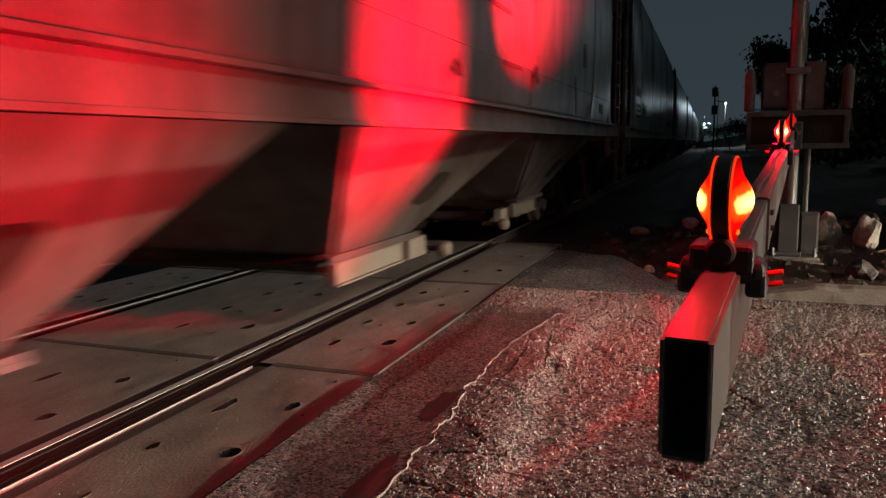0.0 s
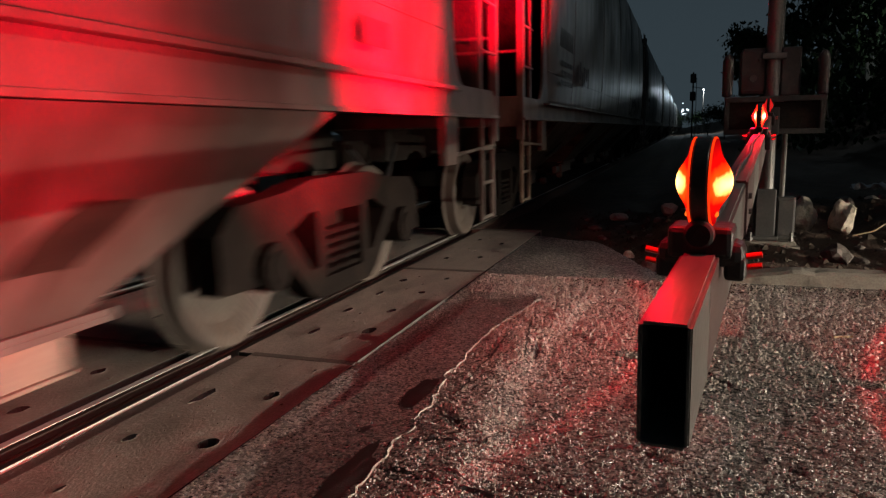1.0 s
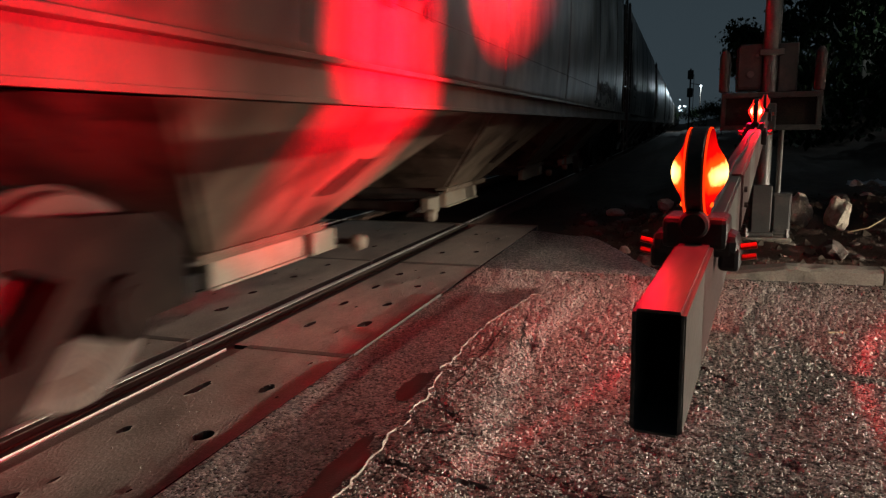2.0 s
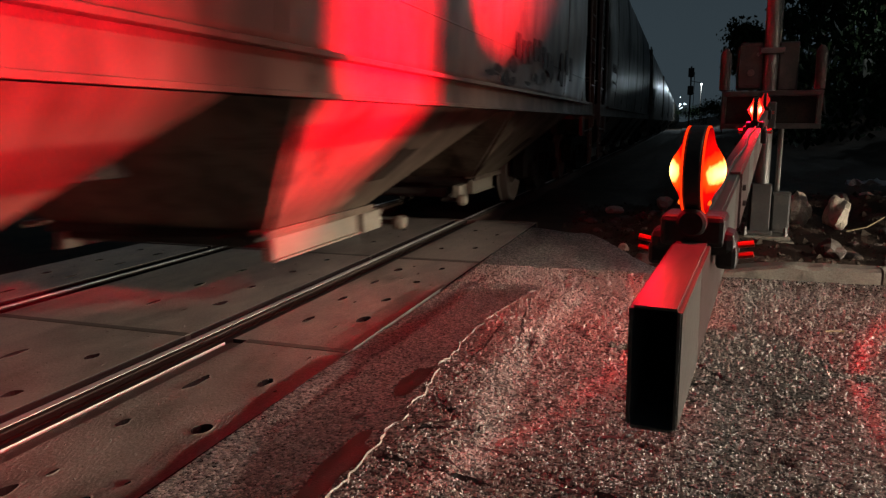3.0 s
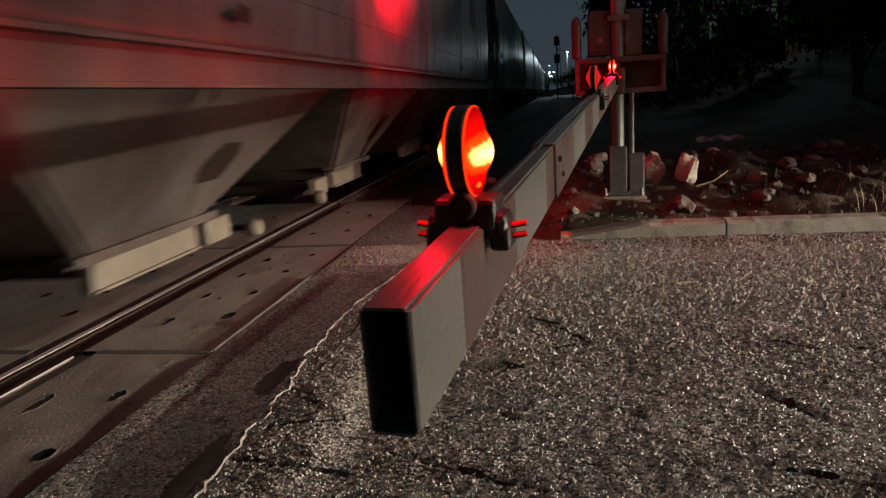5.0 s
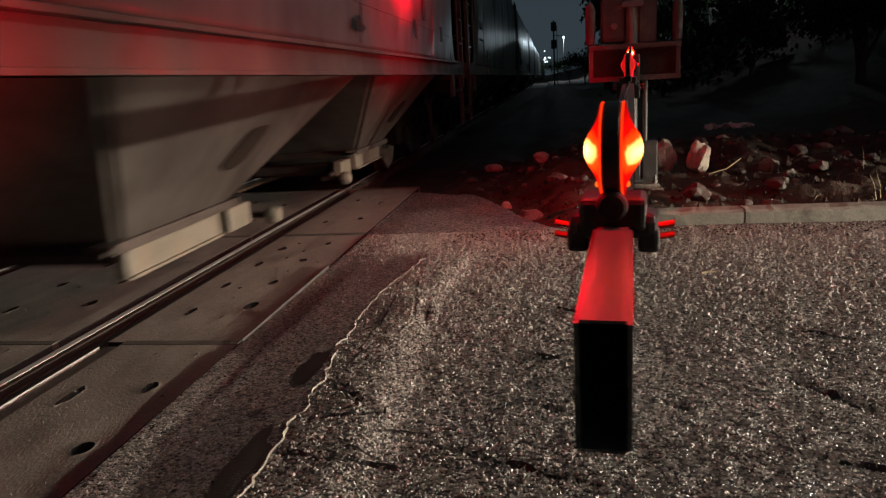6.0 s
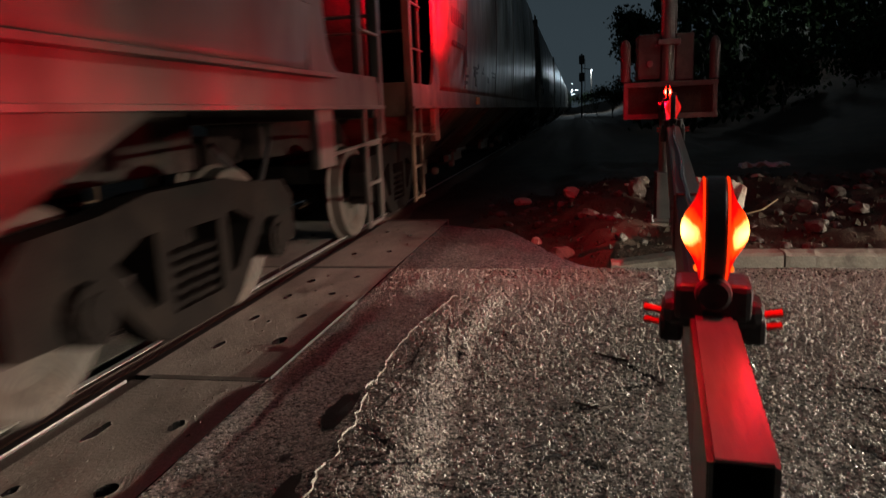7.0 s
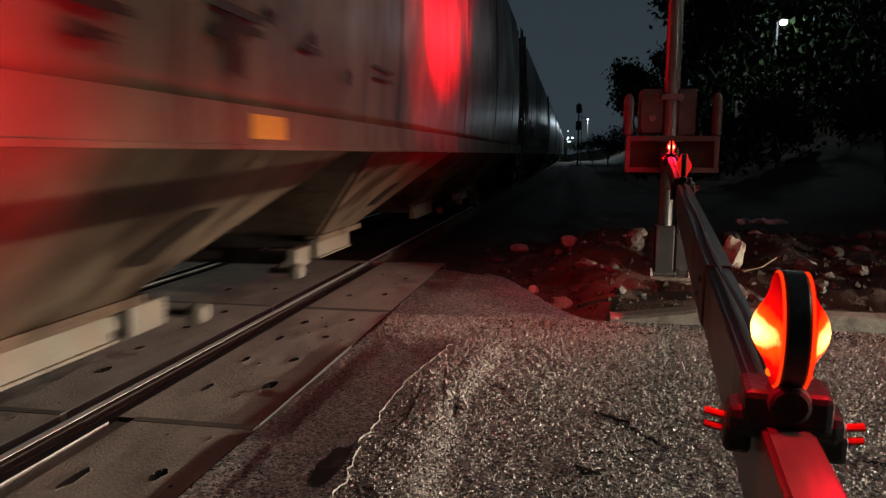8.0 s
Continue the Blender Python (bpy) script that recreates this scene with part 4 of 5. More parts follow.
for x in (-0.35, 0.385):
    part("frame_upright", boxes((x - 0.020, x + 0.020, -0.088, -0.058, 0.985, 1.295), bevel=0.004), SILVER, mast)
    bm = bmesh.new()
    turned(bm, [(0.02, 1.30), (0.042, 1.31), (0.045, 1.60), (0.030, 1.64), (0.012, 1.66)], 16, "Z", (x, -0.02, 0))
    part("counterweight", bm, SILVER, mast, "upright counterweight cylinder")
# dark sheet added in the open frame in place of the darkness behind it
part("frame_plate", boxes((-0.34, 0.37, -0.055, -0.048, 1.02, 1.26)), DARK_AND_SHADE, mast, "dark sheet in the open frame, standing for the dark behind")
for z in (1.60, 1.25):
    part("pole_clamp", boxes((-0.09, 0.10, -0.075, 0.075, z, z + 0.05), bevel=0.008), GALV, mast)
part("arm_bracket", boxes((-0.075, 0.03, -0.40, 0.06, 0.98, 1.20), bevel=0.012), SILVER, mast)

# far block signal beside the track
far_signal = thing("block_signal", "dark railway signal with two heads on a thin pole", "signal", at=(2.72, 70, -0.1))
part("pole", rods(((0, 0, 0), (0, 0, 6.1), 0.07), n=8), DARK_AND_SHADE, far_signal)
for z in (5.55, 3.95):
    bm = boxes((-0.26, 0.26, -0.1, 0.1, z - 0.42, z + 0.42), bevel=0.08)
    for dz in (-0.2, 0.2):
        rod(bm, (0, -0.1, z + dz), (0, -0.32, z + dz), 0.12, n=12)
    part("signal_head", bm, BLACK, far_signal)
part("ladder", rods(((0.3, 0.1, 0), (0.3, 0.1, 5.6), 0.03), ((0.0, 0.0, 4.8), (0.9, 0.0, 4.6), 0.03), n=6), DARK_AND_SHADE, far_signal)

# street lamp on the bank
street_lamp = thing("street_lamp", "tall street lamp with a cold white head among the trees", "street lamp", at=(STREET[0], STREET[1], 0))
part("pole", rods(((0, 0.8, 2.5), (0, 0.8, STREET[2] + 0.2), 0.06), ((0, 0.8, STREET[2] + 0.2), (0, 0.1, STREET[2] + 0.12), 0.04), n=10), BLACK, street_lamp)
part("head", boxes((-0.16, 0.16, -0.25, 0.3, STREET[2] + 0.06, STREET[2] + 0.16), bevel=0.03), BLACK, street_lamp)
bm = bmesh.new()
bmesh.ops.create_uvsphere(bm, u_segments=16, v_segments=8, radius=0.14, matrix=Matrix.Translation((0, -0.05, STREET[2] - 0.02)) @ Matrix.Diagonal((1, 1, 0.6, 1)))
bulb = part("diffuser", bm, LAMP_WHITE, street_lamp)
bulb.visible_shadow = False

# lamp post added beside the line to carry that far light
yard_lamp = thing("yard_lamp", "thin added lamp post with a cold white head beside the far track", "lamp post", at=(FAR_LAMP[0], FAR_LAMP[1], 0))
part("pole", rods(((0, 0.6, -0.3), (0, 0.6, FAR_LAMP[2] + 0.1), 0.07), ((0, 0.6, FAR_LAMP[2] + 0.1), (0, 0.0, FAR_LAMP[2] + 0.1), 0.05), n=8), DARK_AND_SHADE, yard_lamp)
bm = bmesh.new()
bmesh.ops.create_uvsphere(bm, u_segments=12, v_segments=8, radius=0.16, matrix=Matrix.Translation((0, -0.1, FAR_LAMP[2] - 0.1)) @ Matrix.Diagonal((1, 1, 0.6, 1)))
part("diffuser", bm, CITY_GLOW, yard_lamp).visible_shadow = False

# pale rendered wall end that shows between the leaves below the lamp
garden_wall = part("garden_wall", boxes((8.6, 11.2, 30.9, 31.1, 2.6, 3.75), (8.55, 11.25, 30.86, 31.14, 3.75, 3.82), bevel=0.01), CONCRETE)
tagged(garden_wall, "pale low garden wall on the bank, lit by the street lamp", "wall")

# lights of the town at the end of the line
random.seed(3)
town = thing("town_lights", "cluster of small cold lights far down the line", "lights", kind="stuff", at=(0, 300, 0))
bm = bmesh.new()
for i in range(11):
    bmesh.ops.create_icosphere(bm, subdivisions=1, radius=random.uniform(0.10, 0.42),
                               matrix=Matrix.Translation((random.gauss(0.2, 1.4), random.uniform(0, 30), 7.6 + random.gauss(0, 1.0))))
part("lights", bm, CITY_GLOW, town)


# ---- trees ----
def tree(x, y, z, height, spread, seed, leaves=2600, size=0.11, label="dark leafy tree on the bank", trunk_r=0.16, droop=0.0):
    rnd = random.Random(seed)
    t = thing("tree", label, "tree", "trees", at=(x, y, z))
    bm = bmesh.new()
    tips = []

    def limb(a, d, length, r, depth):
        pts = [Vector(a)]
        for i in range(3):
            d = (d + Vector((rnd.uniform(-.25, .25), rnd.uniform(-.25, .25), rnd.uniform(-.08, .2)))).normalized()
            pts.append(pts[-1] + d * length / 3)
        for i in range(3):
            rod(bm, pts[i], pts[i + 1], r * (1 - i * 0.22), r * (1 - (i + 1) * 0.22), 7)
        if depth == 0:
            tips.append(pts[-1])
            tips.append(pts[-2])
            return
        for k in range(rnd.choice((3, 4))):
            a2 = rnd.uniform(0, 6.28)
            nd = (d * 0.6 + Vector((math.cos(a2), math.sin(a2), rnd.uniform(-0.1 - droop, 0.6))) * 0.8).normalized()
            limb(pts[rnd.choice((2, 3))], nd, length * rnd.uniform(0.55, 0.8), r * 0.42, depth - 1)

    limb((0, 0, -0.3), Vector((0, 0, 1)), height * 0.42, trunk_r, 3)
    top = max(p.z for p in tips)
    wide = max(math.hypot(p.x, p.y) for p in tips)
    kz, kx = height / top, spread / wide
    for v in bm.verts:
        w = smooth(0, 1.5, v.co.z)
        v.co = Vector((v.co.x * (1 + (kx - 1) * w), v.co.y * (1 + (kx - 1) * w), v.co.z * kz if v.co.z > 0 else v.co.z))
    part("trunk", bm, BARK, t)
    tips = [Vector((p.x * kx, p.y * kx, p.z * kz)) for p in tips]
    verts, faces = [], []
    for i in range(leaves):
        c = rnd.choice(tips) + Vector((rnd.gauss(0, 1), rnd.gauss(0, 1), rnd.gauss(0, 0.8))) * spread * 0.13
        s = size * rnd.uniform(0.6, 1.5)
        q = Euler((rnd.uniform(0, 6), rnd.uniform(0, 6), rnd.uniform(0, 6))).to_matrix()
        b = len(verts)
        for p in ((-0.5, 0, 0), (0, -0.30, 0.06), (0.6, 0, 0), (0, 0.30, 0.06)):
            verts.append(tuple(c + q @ (Vector(p) * s)))
        faces.append((b, b + 1, b + 2, b + 3))
    me = bpy.data.meshes.new("crown")
    me.from_pydata(verts, [], faces)
    me.materials.append(LEAF)
    crown = new("crown", me)
    crown.parent = t
    tagged(crown, kind="stuff")
    return t


def bank(x, y):
    return ground_height(x, y) - 0.1


for x, y, hgt, spr, seed, n, sz in ((7.4, 30, 7.6, 2.4, 1, 7000, 0.20), (12.2, 27, 6.0, 3.0, 2, 7000, 0.20), (16.0, 25, 9.5, 4.2, 3, 7000, 0.24), (10.2, 36, 11.0, 3.6, 4, 7000, 0.26),
                                    (20.0, 28, 12.0, 5.0, 5, 7000, 0.28), (7.2, 46, 6.5, 2.6, 7, 4000, 0.24), (12.5, 17.5, 3.6, 2.4, 8, 6000, 0.13), (9.0, 17, 2.2, 1.8, 16, 5000, 0.11)):
    tree(x, y, bank(x, y), hgt, spr, seed, n, sz)

# the dense wood on the bank, behind the single trees
rnd = random.Random(77)
verts, faces = [], []
while len(faces) < 46000:
    y = rnd.uniform(24, 46)
    k = y / 30
    x, z = rnd.uniform(4.6, 30) * k, rnd.uniform(0.2, 13.0)
    left = (4.9 + 0.45 * max(0, z / k - 3.5) + 1.1 * noise.noise((z * 0.6, y * 0.3, 4)) + 0.5 * noise.noise((z * 2, y, 4))) * k
    if x < left or noise.noise((x * 0.55, y * 0.4, z * 0.55)) < -0.22:
        continue
    # leaves left out on the camera's sight lines to the street lamp and wall
    if y < STREET[1] + 0.8 and math.hypot(x / k - 10.0, z / k - 6.1) < 0.75 + 0.35 * noise.noise((x * 2, z * 2, 1)):
        continue
    if y < STREET[1] + 0.4 and math.hypot((x / k - 9.3) / 1.5, (z / k - 4.0) / 0.7) < 0.6 + 0.3 * noise.noise((x * 2, z * 2, 5)):
        continue
    s = rnd.uniform(0.16, 0.42)
    q = Euler((rnd.uniform(0, 6), rnd.uniform(0, 6), rnd.uniform(0, 6))).to_matrix()
    c = Vector((x, y, z + ground_height(x, y) * 0.6))
    n = len(verts)
    for p in ((-0.5, 0, 0), (0, -0.32, 0.06), (0.6, 0, 0), (0, 0.32, 0.06)):
        verts.append(tuple(c + q @ (Vector(p) * s)))
    faces.append((n, n + 1, n + 2, n + 3))
while len(faces) < 66000:
    y = rnd.uniform(47, 56)
    x, z = rnd.uniform(8.5, 52), rnd.uniform(0.5, 22.0)
    if x < 9.5 + 0.5 * max(0, z - 6) + 1.6 * noise.noise((z * 0.5, y * 0.3, 9)):
        continue
    s = rnd.uniform(0.5, 1.0)
    q = Euler((rnd.uniform(0, 6), rnd.uniform(0, 6), rnd.uniform(0, 6))).to_matrix()
    n = len(verts)
    for p in ((-0.5, 0, 0), (0, -0.32, 0.06), (0.6, 0, 0), (0, 0.32, 0.06)):
        verts.append(tuple(Vector((x, y, z)) + q @ (Vector(p) * s)))
    faces.append((n, n + 1, n + 2, n + 3))
me = bpy.data.meshes.new("wood")
me.from_pydata(verts, [], faces)
me.materials.append(LEAF)
tagged(new("wood", me), "dense dark leafy wood on the bank beside the line", "wood", kind="stuff")
for x, y, hgt, spr, seed in ((5.2, 62, 2.6, 2.2, 10), (6.6, 55, 3.2, 2.4, 11), (4.6, 85, 3.0, 2.6, 12), (3.6, 120, 3.2, 3.0, 13), (8.4, 24, 2.4, 1.6, 15), (9.3, 29.6, 3.3, 1.3, 19)):
    tree(x, y, bank(x, y), hgt, spr, seed, 1500, 0.16, "low dark green bush beside the line", 0.08)


# ---- train ----
L, AX0, AXLES = 19.8, 1.19, 1.68
HALF_W = 1.60
SPEED = 6.69
TRACK_X = -0.755
SILL = 1.15
R = 0.419
BAYS = ((4.5, 0.48, 1), (8.12, 0.48, -1), (11.25, 0.47, 1), (15.25, 0.50, -1))
BAYS_DEEP = ((4.2, 0.45, 1), (8.0, 0.55, -1), (11.57, 0.55, 1), (15.55, 0.43, -1))
BAYS_LONG = ((4.02, 0.45, 1), (7.60, 0.42, -1), (11.3, 0.42, 1), (15.4, 0.42, -1))
wheels = []


def ring_section():
    """Half cross-section of the body above the sill, from the sill to the roof's middle."""
    pts = [(HALF_W - 0.015, SILL + 0.16), (HALF_W - 0.02, SILL + 0.23), (HALF_W + 0.01, 1.75), (HALF_W + 0.03, 2.3), (HALF_W + 0.025, 2.9), (HALF_W, 3.5), (HALF_W - 0.05, 4.0)]
    for i in range(1, 8):
        a = radians(90 * i / 7)
        pts.append(((HALF_W - 0.05) * math.cos(a) ** 0.8 if i < 7 else 0.0, 4.0 + 0.52 * math.sin(a)))
    return pts


def hopper_car(paint, name_label, seed, letters, bays=BAYS, gx=1.02, ledge=True):
    rnd = random.Random(seed)
    car = thing("hopper_car", name_label, "train car", "train cars")
    sec = ring_section()
    prof = [(x, z) for x, z in sec] + [(-x, z) for x, z in reversed(sec[:-1])]
    ys = [1.66, 1.72] + spaced(2.3, L - 2.3, 0.6) + [L - 1.72, L - 1.66]
    bm = bmesh.new()
    rings = []
    for i, y in enumerate(ys):
        k = 0.985 if i in (0, len(ys) - 1) else 1.0
        rings.append([bm.verts.new((x * k, y, z + (0.004 * noise.noise((x, y, z + seed))))) for x, z in prof])
    for a, b in zip(rings, rings[1:]):
        for i in range(len(prof) - 1):
            f = bm.faces.new((a[i], a[i + 1], b[i + 1], b[i]))
            f.smooth = True
        bm.faces.new((a[-1], a[0], b[0], b[-1]))
    # ends: slope sheets run in towards the bays; near-black paints their shade
    for ring, y, d in ((rings[0], 1.66, 1), (rings[-1], L - 1.66, -1)):
        low = [bm.verts.new((sx * (HALF_W - 0.12), y + d * 1.9, SILL + 0.1)) for sx in (1, -1)]
        high = [bm.verts.new((sx * (HALF_W - 0.15), y + d * 0.02, 3.3)) for sx in (1, -1)]
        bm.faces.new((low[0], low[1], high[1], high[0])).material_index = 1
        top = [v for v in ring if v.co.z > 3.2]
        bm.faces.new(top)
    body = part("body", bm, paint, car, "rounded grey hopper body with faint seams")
    body.data.materials.append(DARK_AND_SHADE)
    for s in (1, -1) if ledge else ():
        part("long_seam", rods(((s * (HALF_W + 0.002), 1.7, 1.66), (s * (HALF_W + 0.002), L - 1.7, 1.66), 0.006), n=6), paint, body)
    # weld seams
    for y in spaced(3.4, L - 3.4, 3.2):
        for s in (1, -1):
            bm = bmesh.new()
            for (x0, z0), (x1, z1) in zip(sec[1:8], sec[2:9]):
                rod(bm, (s * (x0 + 0.001), y, z0), (s * (x1 + 0.001), y, z1), 0.006, n=5)
            part("weld_seam", bm, paint, body)
    # side sills with flanges
    for s in (1, -1):
        bm = bmesh.new()
        box(bm, *sorted((s * (HALF_W - 0.10), s * HALF_W)), 0.45, L - 0.45, SILL, SILL + 0.170)
        box(bm, *sorted((s * (HALF_W - 0.10), s * (HALF_W + 0.022))), 0.45, L - 0.45, SILL, SILL + 0.022, bevel=0.003)
        if ledge:
            box(bm, *sorted((s * (HALF_W - 0.06), s * (HALF_W + 0.055))), 1.5, L - 1.5, SILL + 0.158, SILL + 0.182, bevel=0.004)
        part("side_sill", bm, paint, car)
        # curved gusset at both ends of the side
        for y0, d in ((0.47, 1), (L - 0.47, -1)):
            curve = [(0, SILL + 0.16), (0, SILL + 0.205)]
            for i in range(9):
                a = radians(90 * i / 8)
                curve.append((0.78 + 0.24 * math.sin(a), SILL + 0.205 + 0.42 * (1 - math.cos(a)) ** 1.2))
            curve += [(1.04, SILL + 1.4), (1.08, SILL + 2.6), (1.26, SILL + 2.6), (1.26, SILL + 0.16)]
            bm = bmesh.new()
            prism(bm, curve, [], HALF_W - 0.035, HALF_W - 0.010, lambda a, b, c: (s * c, y0 + d * a, b))
            part("gusset", bm, paint, car)
        # plates and lettering on the side
        ox = s * (HALF_W + 0.012)
        for y0, z0, w, h in letters if s > 0 else ():
            part("letter_bar", boxes((*sorted((ox + s * 0.010, ox + s * 0.014)), y0, y0 + w, z0, z0 + h)), LETTER, body)
    # hopper bays with slope sheets
    for n, (c, half, side) in enumerate(bays):
        t0 = (c - bays[n - 1][0]) / 2 - 0.3 if n else min(1.6, c - 2.1)
        t1 = (bays[n + 1][0] - c) / 2 - 0.1 if n < len(bays) - 1 else min(1.6, L - c - 2.1)
        zt, zb = SILL + 0.03, 0.46
        top = [(-(HALF_W - 0.03), c - t0), (HALF_W - 0.03, c - t0), (HALF_W - 0.03, c + t1), (-(HALF_W - 0.03), c + t1)]
        bot = [(-gx - 0.03, c - half - 0.08), (gx + 0.03, c - half - 0.08), (gx + 0.03, c + half + 0.08), (-gx - 0.03, c + half + 0.08)]
        bm = bmesh.new()
        a = [bm.verts.new((x, y, zt)) for x, y in top]
        b = [bm.verts.new((x, y, zb)) for x, y in bot]
        for i in range(4):
            bm.faces.new((a[i], a[(i + 1) % 4], b[(i + 1) % 4], b[i]))
        bm.faces.new(b)
        bmesh.ops.recalc_face_normals(bm, faces=bm.faces)
        es = [e for e in bm.edges if abs(e.verts[0].co.z - e.verts[1].co.z) > 0.2]
        bmesh.ops.bevel(bm, geom=es, offset=0.03, segments=2, affect="EDGES")
        bay = part("hopper_bay", bm, paint, car, "sloping lower hopper bay")
        for s in (1, -1):
            def face_point(u, k, off=0.006):
                x = HALF_W - 0.03 + (gx + 0.03 - HALF_W + 0.03) * k
                return (s * (x + off), c + u, zt + (zb - zt) * k)
            bm = bmesh.new()
            ring = []
            for i in range(18):
                a = 2 * math.pi * i / 18
                q = 1 + 0.35 * noise.noise((math.cos(a) * 1.5 + seed, math.sin(a) * 1.5, c))
                ca, sa = math.cos(a), math.sin(a)
                ca, sa = math.copysign(abs(ca) ** 0.55, ca), math.copysign(abs(sa) ** 0.55, sa)
                ring.append((0.34 + 0.15 * q * ca - 0.08 * sa, 0.56 + 0.15 * q * sa))
            vs = [bm.verts.new(face_point(u, k)) for u, k in ring]
            r = bmesh.ops.extrude_face_region(bm, geom=[bm.faces.new(vs)])
            for v in r["geom"]:
                if isinstance(v, bmesh.types.BMVert):
                    v.co.x += s * 0.006
            part("stencil_plate", bm, SMUDGE, bay, "dark worn patch")
        part("outlet_gate", boxes((-gx + 0.04, gx - 0.04, c - half - 0.10, c + half + 0.10, 0.40, 0.465), (-gx + 0.08, gx - 0.08, c - half, c + half, 0.34, 0.41), bevel=0.008), DARK_AND_SHADE, bay)
        part("gate_beam", boxes((-gx + 0.2, gx - 0.2, *sorted((c + side * (half + 0.18), c + side * (half + 0.34))), 0.26, 0.36), bevel=0.01), DARK_AND_SHADE, bay)
        for s in (1, -1):
            part("bay_flange", boxes((*sorted((s * (gx - 0.05), s * (gx + 0.065))), c - half - 0.16, c + half + 0.16, 0.448, 0.472), (*sorted((s * (gx + 0.055), s * (gx + 0.066))), c - half - 0.16, c + half + 0.16, 0.425, 0.45), bevel=0.003), paint, bay)
            part("gate_rail", boxes((*sorted((s * (gx - 0.07), s * gx)), c - half, c + half, 0.27, 0.425), (*sorted((s * (gx - 0.03), s * (gx + 0.02))), c - half, c + half, 0.268, 0.285), bevel=0.006), IVORY, bay, "ivory painted outlet gate rail")
            bm = boxes((*sorted((s * (gx - 0.10), s * (gx - 0.01))), *sorted((c + side * (half + 0.16), c + side * (half + 0.46))), 0.25, 0.40), bevel=0.015)
            box(bm, *sorted((s * (gx - 0.16), s * (gx - 0.09))), *sorted((c + side * (half + 0.02), c + side * (half + 0.18))), 0.29, 0.36)
            part("gate_end", bm, IVORY, bay, "pale gate end block")
            bm = bmesh.new()
            yc = c + side * (half + 0.64)
            rod(bm, (s * (gx - 0.15), yc, 0.27), (s * (gx + 0.10), yc, 0.27), 0.022, n=8)
            rod(bm, (s * (gx - 0.11), yc - side * 0.24, 0.30), (s * (gx - 0.11), yc, 0.27), 0.022, n=6)
            part("operating_shaft", bm, DARK_AND_SHADE, bay)
            bm = bmesh.new()
            turned(bm, [(0.028, s * (gx + 0.02)), (0.050, s * (gx + 0.025)), (0.058, s * (gx + 0.05)), (0.058, s * (gx + 0.09)), (0.045, s * (gx + 0.115)), (0.022, s * (gx + 0.118))], 10, "X", (0, yc, 0.27))
            part("capstan", bm, IVORY, bay, "pale worn capstan head")
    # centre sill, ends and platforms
    part("centre_sill", boxes((-0.25, 0.25, 0.55, L - 0.55, 0.78, SILL + 0.06), bevel=0.02), DARK_AND_SHADE, car)
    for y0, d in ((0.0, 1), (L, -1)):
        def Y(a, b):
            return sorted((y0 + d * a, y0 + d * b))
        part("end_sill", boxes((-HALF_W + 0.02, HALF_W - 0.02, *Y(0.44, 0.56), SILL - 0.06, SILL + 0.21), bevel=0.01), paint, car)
        part("end_platform", boxes((-HALF_W + 0.1, HALF_W - 0.1, *Y(0.56, 1.5), SILL + 0.18, SILL + 0.205)), DARK_AND_SHADE, car)
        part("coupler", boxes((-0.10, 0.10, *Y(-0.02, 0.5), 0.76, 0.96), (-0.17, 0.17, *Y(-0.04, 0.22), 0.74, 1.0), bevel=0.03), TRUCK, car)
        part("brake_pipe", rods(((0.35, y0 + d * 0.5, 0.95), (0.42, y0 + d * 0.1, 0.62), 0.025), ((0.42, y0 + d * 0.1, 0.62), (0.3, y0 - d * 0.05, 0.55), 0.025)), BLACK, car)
        # end sheet, posts and ties take the near-black too, as painted shade
        part("end_slope", boxes((-0.9, 0.9, *Y(1.62, 1.70), SILL + 0.2, 4.1)), DARK_AND_SHADE, car)
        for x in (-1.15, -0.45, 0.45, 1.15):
            part("end_post", boxes((x - 0.035, x + 0.035, *Y(0.50, 0.60), SILL + 0.2, 4.05), bevel=0.006), DARK_AND_SHADE, car)
        part("end_tie", boxes((-1.5, 1.5, *Y(0.50, 0.56), 3.95, 4.08), (-1.5, 1.5, *Y(0.50, 0.54), 2.4, 2.46), bevel=0.006), DARK_AND_SHADE, car)
        for z in (1.7, 2.1, 2.9, 3.3, 3.7):
            part("end_rung", rods(((-0.40, y0 + d * 0.46, z), (0.40, y0 + d * 0.46, z), 0.011), n=6), DARK_AND_SHADE, car)
        for s in (1, -1):
            x = s * (HALF_W - 0.02)
            ladder = part("ladder", boxes((*sorted((x - s * 0.03, x + s * 0.03)), *Y(0.44, 0.51), 0.98, 4.1), (*sorted((x - s * 0.012, x + s * 0.012)), *Y(0.83, 0.88), SILL + 0.1, 4.1), bevel=0.004), paint, car, "side ladder at the car's corner")
            for z in (1.62, 1.97, 2.32, 2.67, 3.02, 3.37, 3.72) if s > 0 else ():
                part("rung", rods(((x + s * 0.025, y0 + d * 0.47, z), (x + s * 0.025, y0 + d * 0.86, z), 0.011), n=6), paint, ladder)
            part("stirrup", boxes((*sorted((x - s * 0.012, x + s * 0.012)), *Y(0.50, 0.545), 0.40, SILL + 0.02), (*sorted((x - s * 0.012, x + s * 0.012)), *Y(0.80, 0.845), 0.40, SILL + 0.02), bevel=0.003), paint, ladder)
            for z in (0.42, 0.68, 0.93):
                part("step", rods(((x, y0 + d * 0.51, z), (x, y0 + d * 0.835, z), 0.013), n=6), paint, ladder)
            part("post_bracket", boxes((*sorted((s * (HALF_W - 0.06), s * (HALF_W - 0.01))), *Y(1.42, 1.66), SILL - 0.30, SILL + 0.01), bevel=0.006), paint, car)
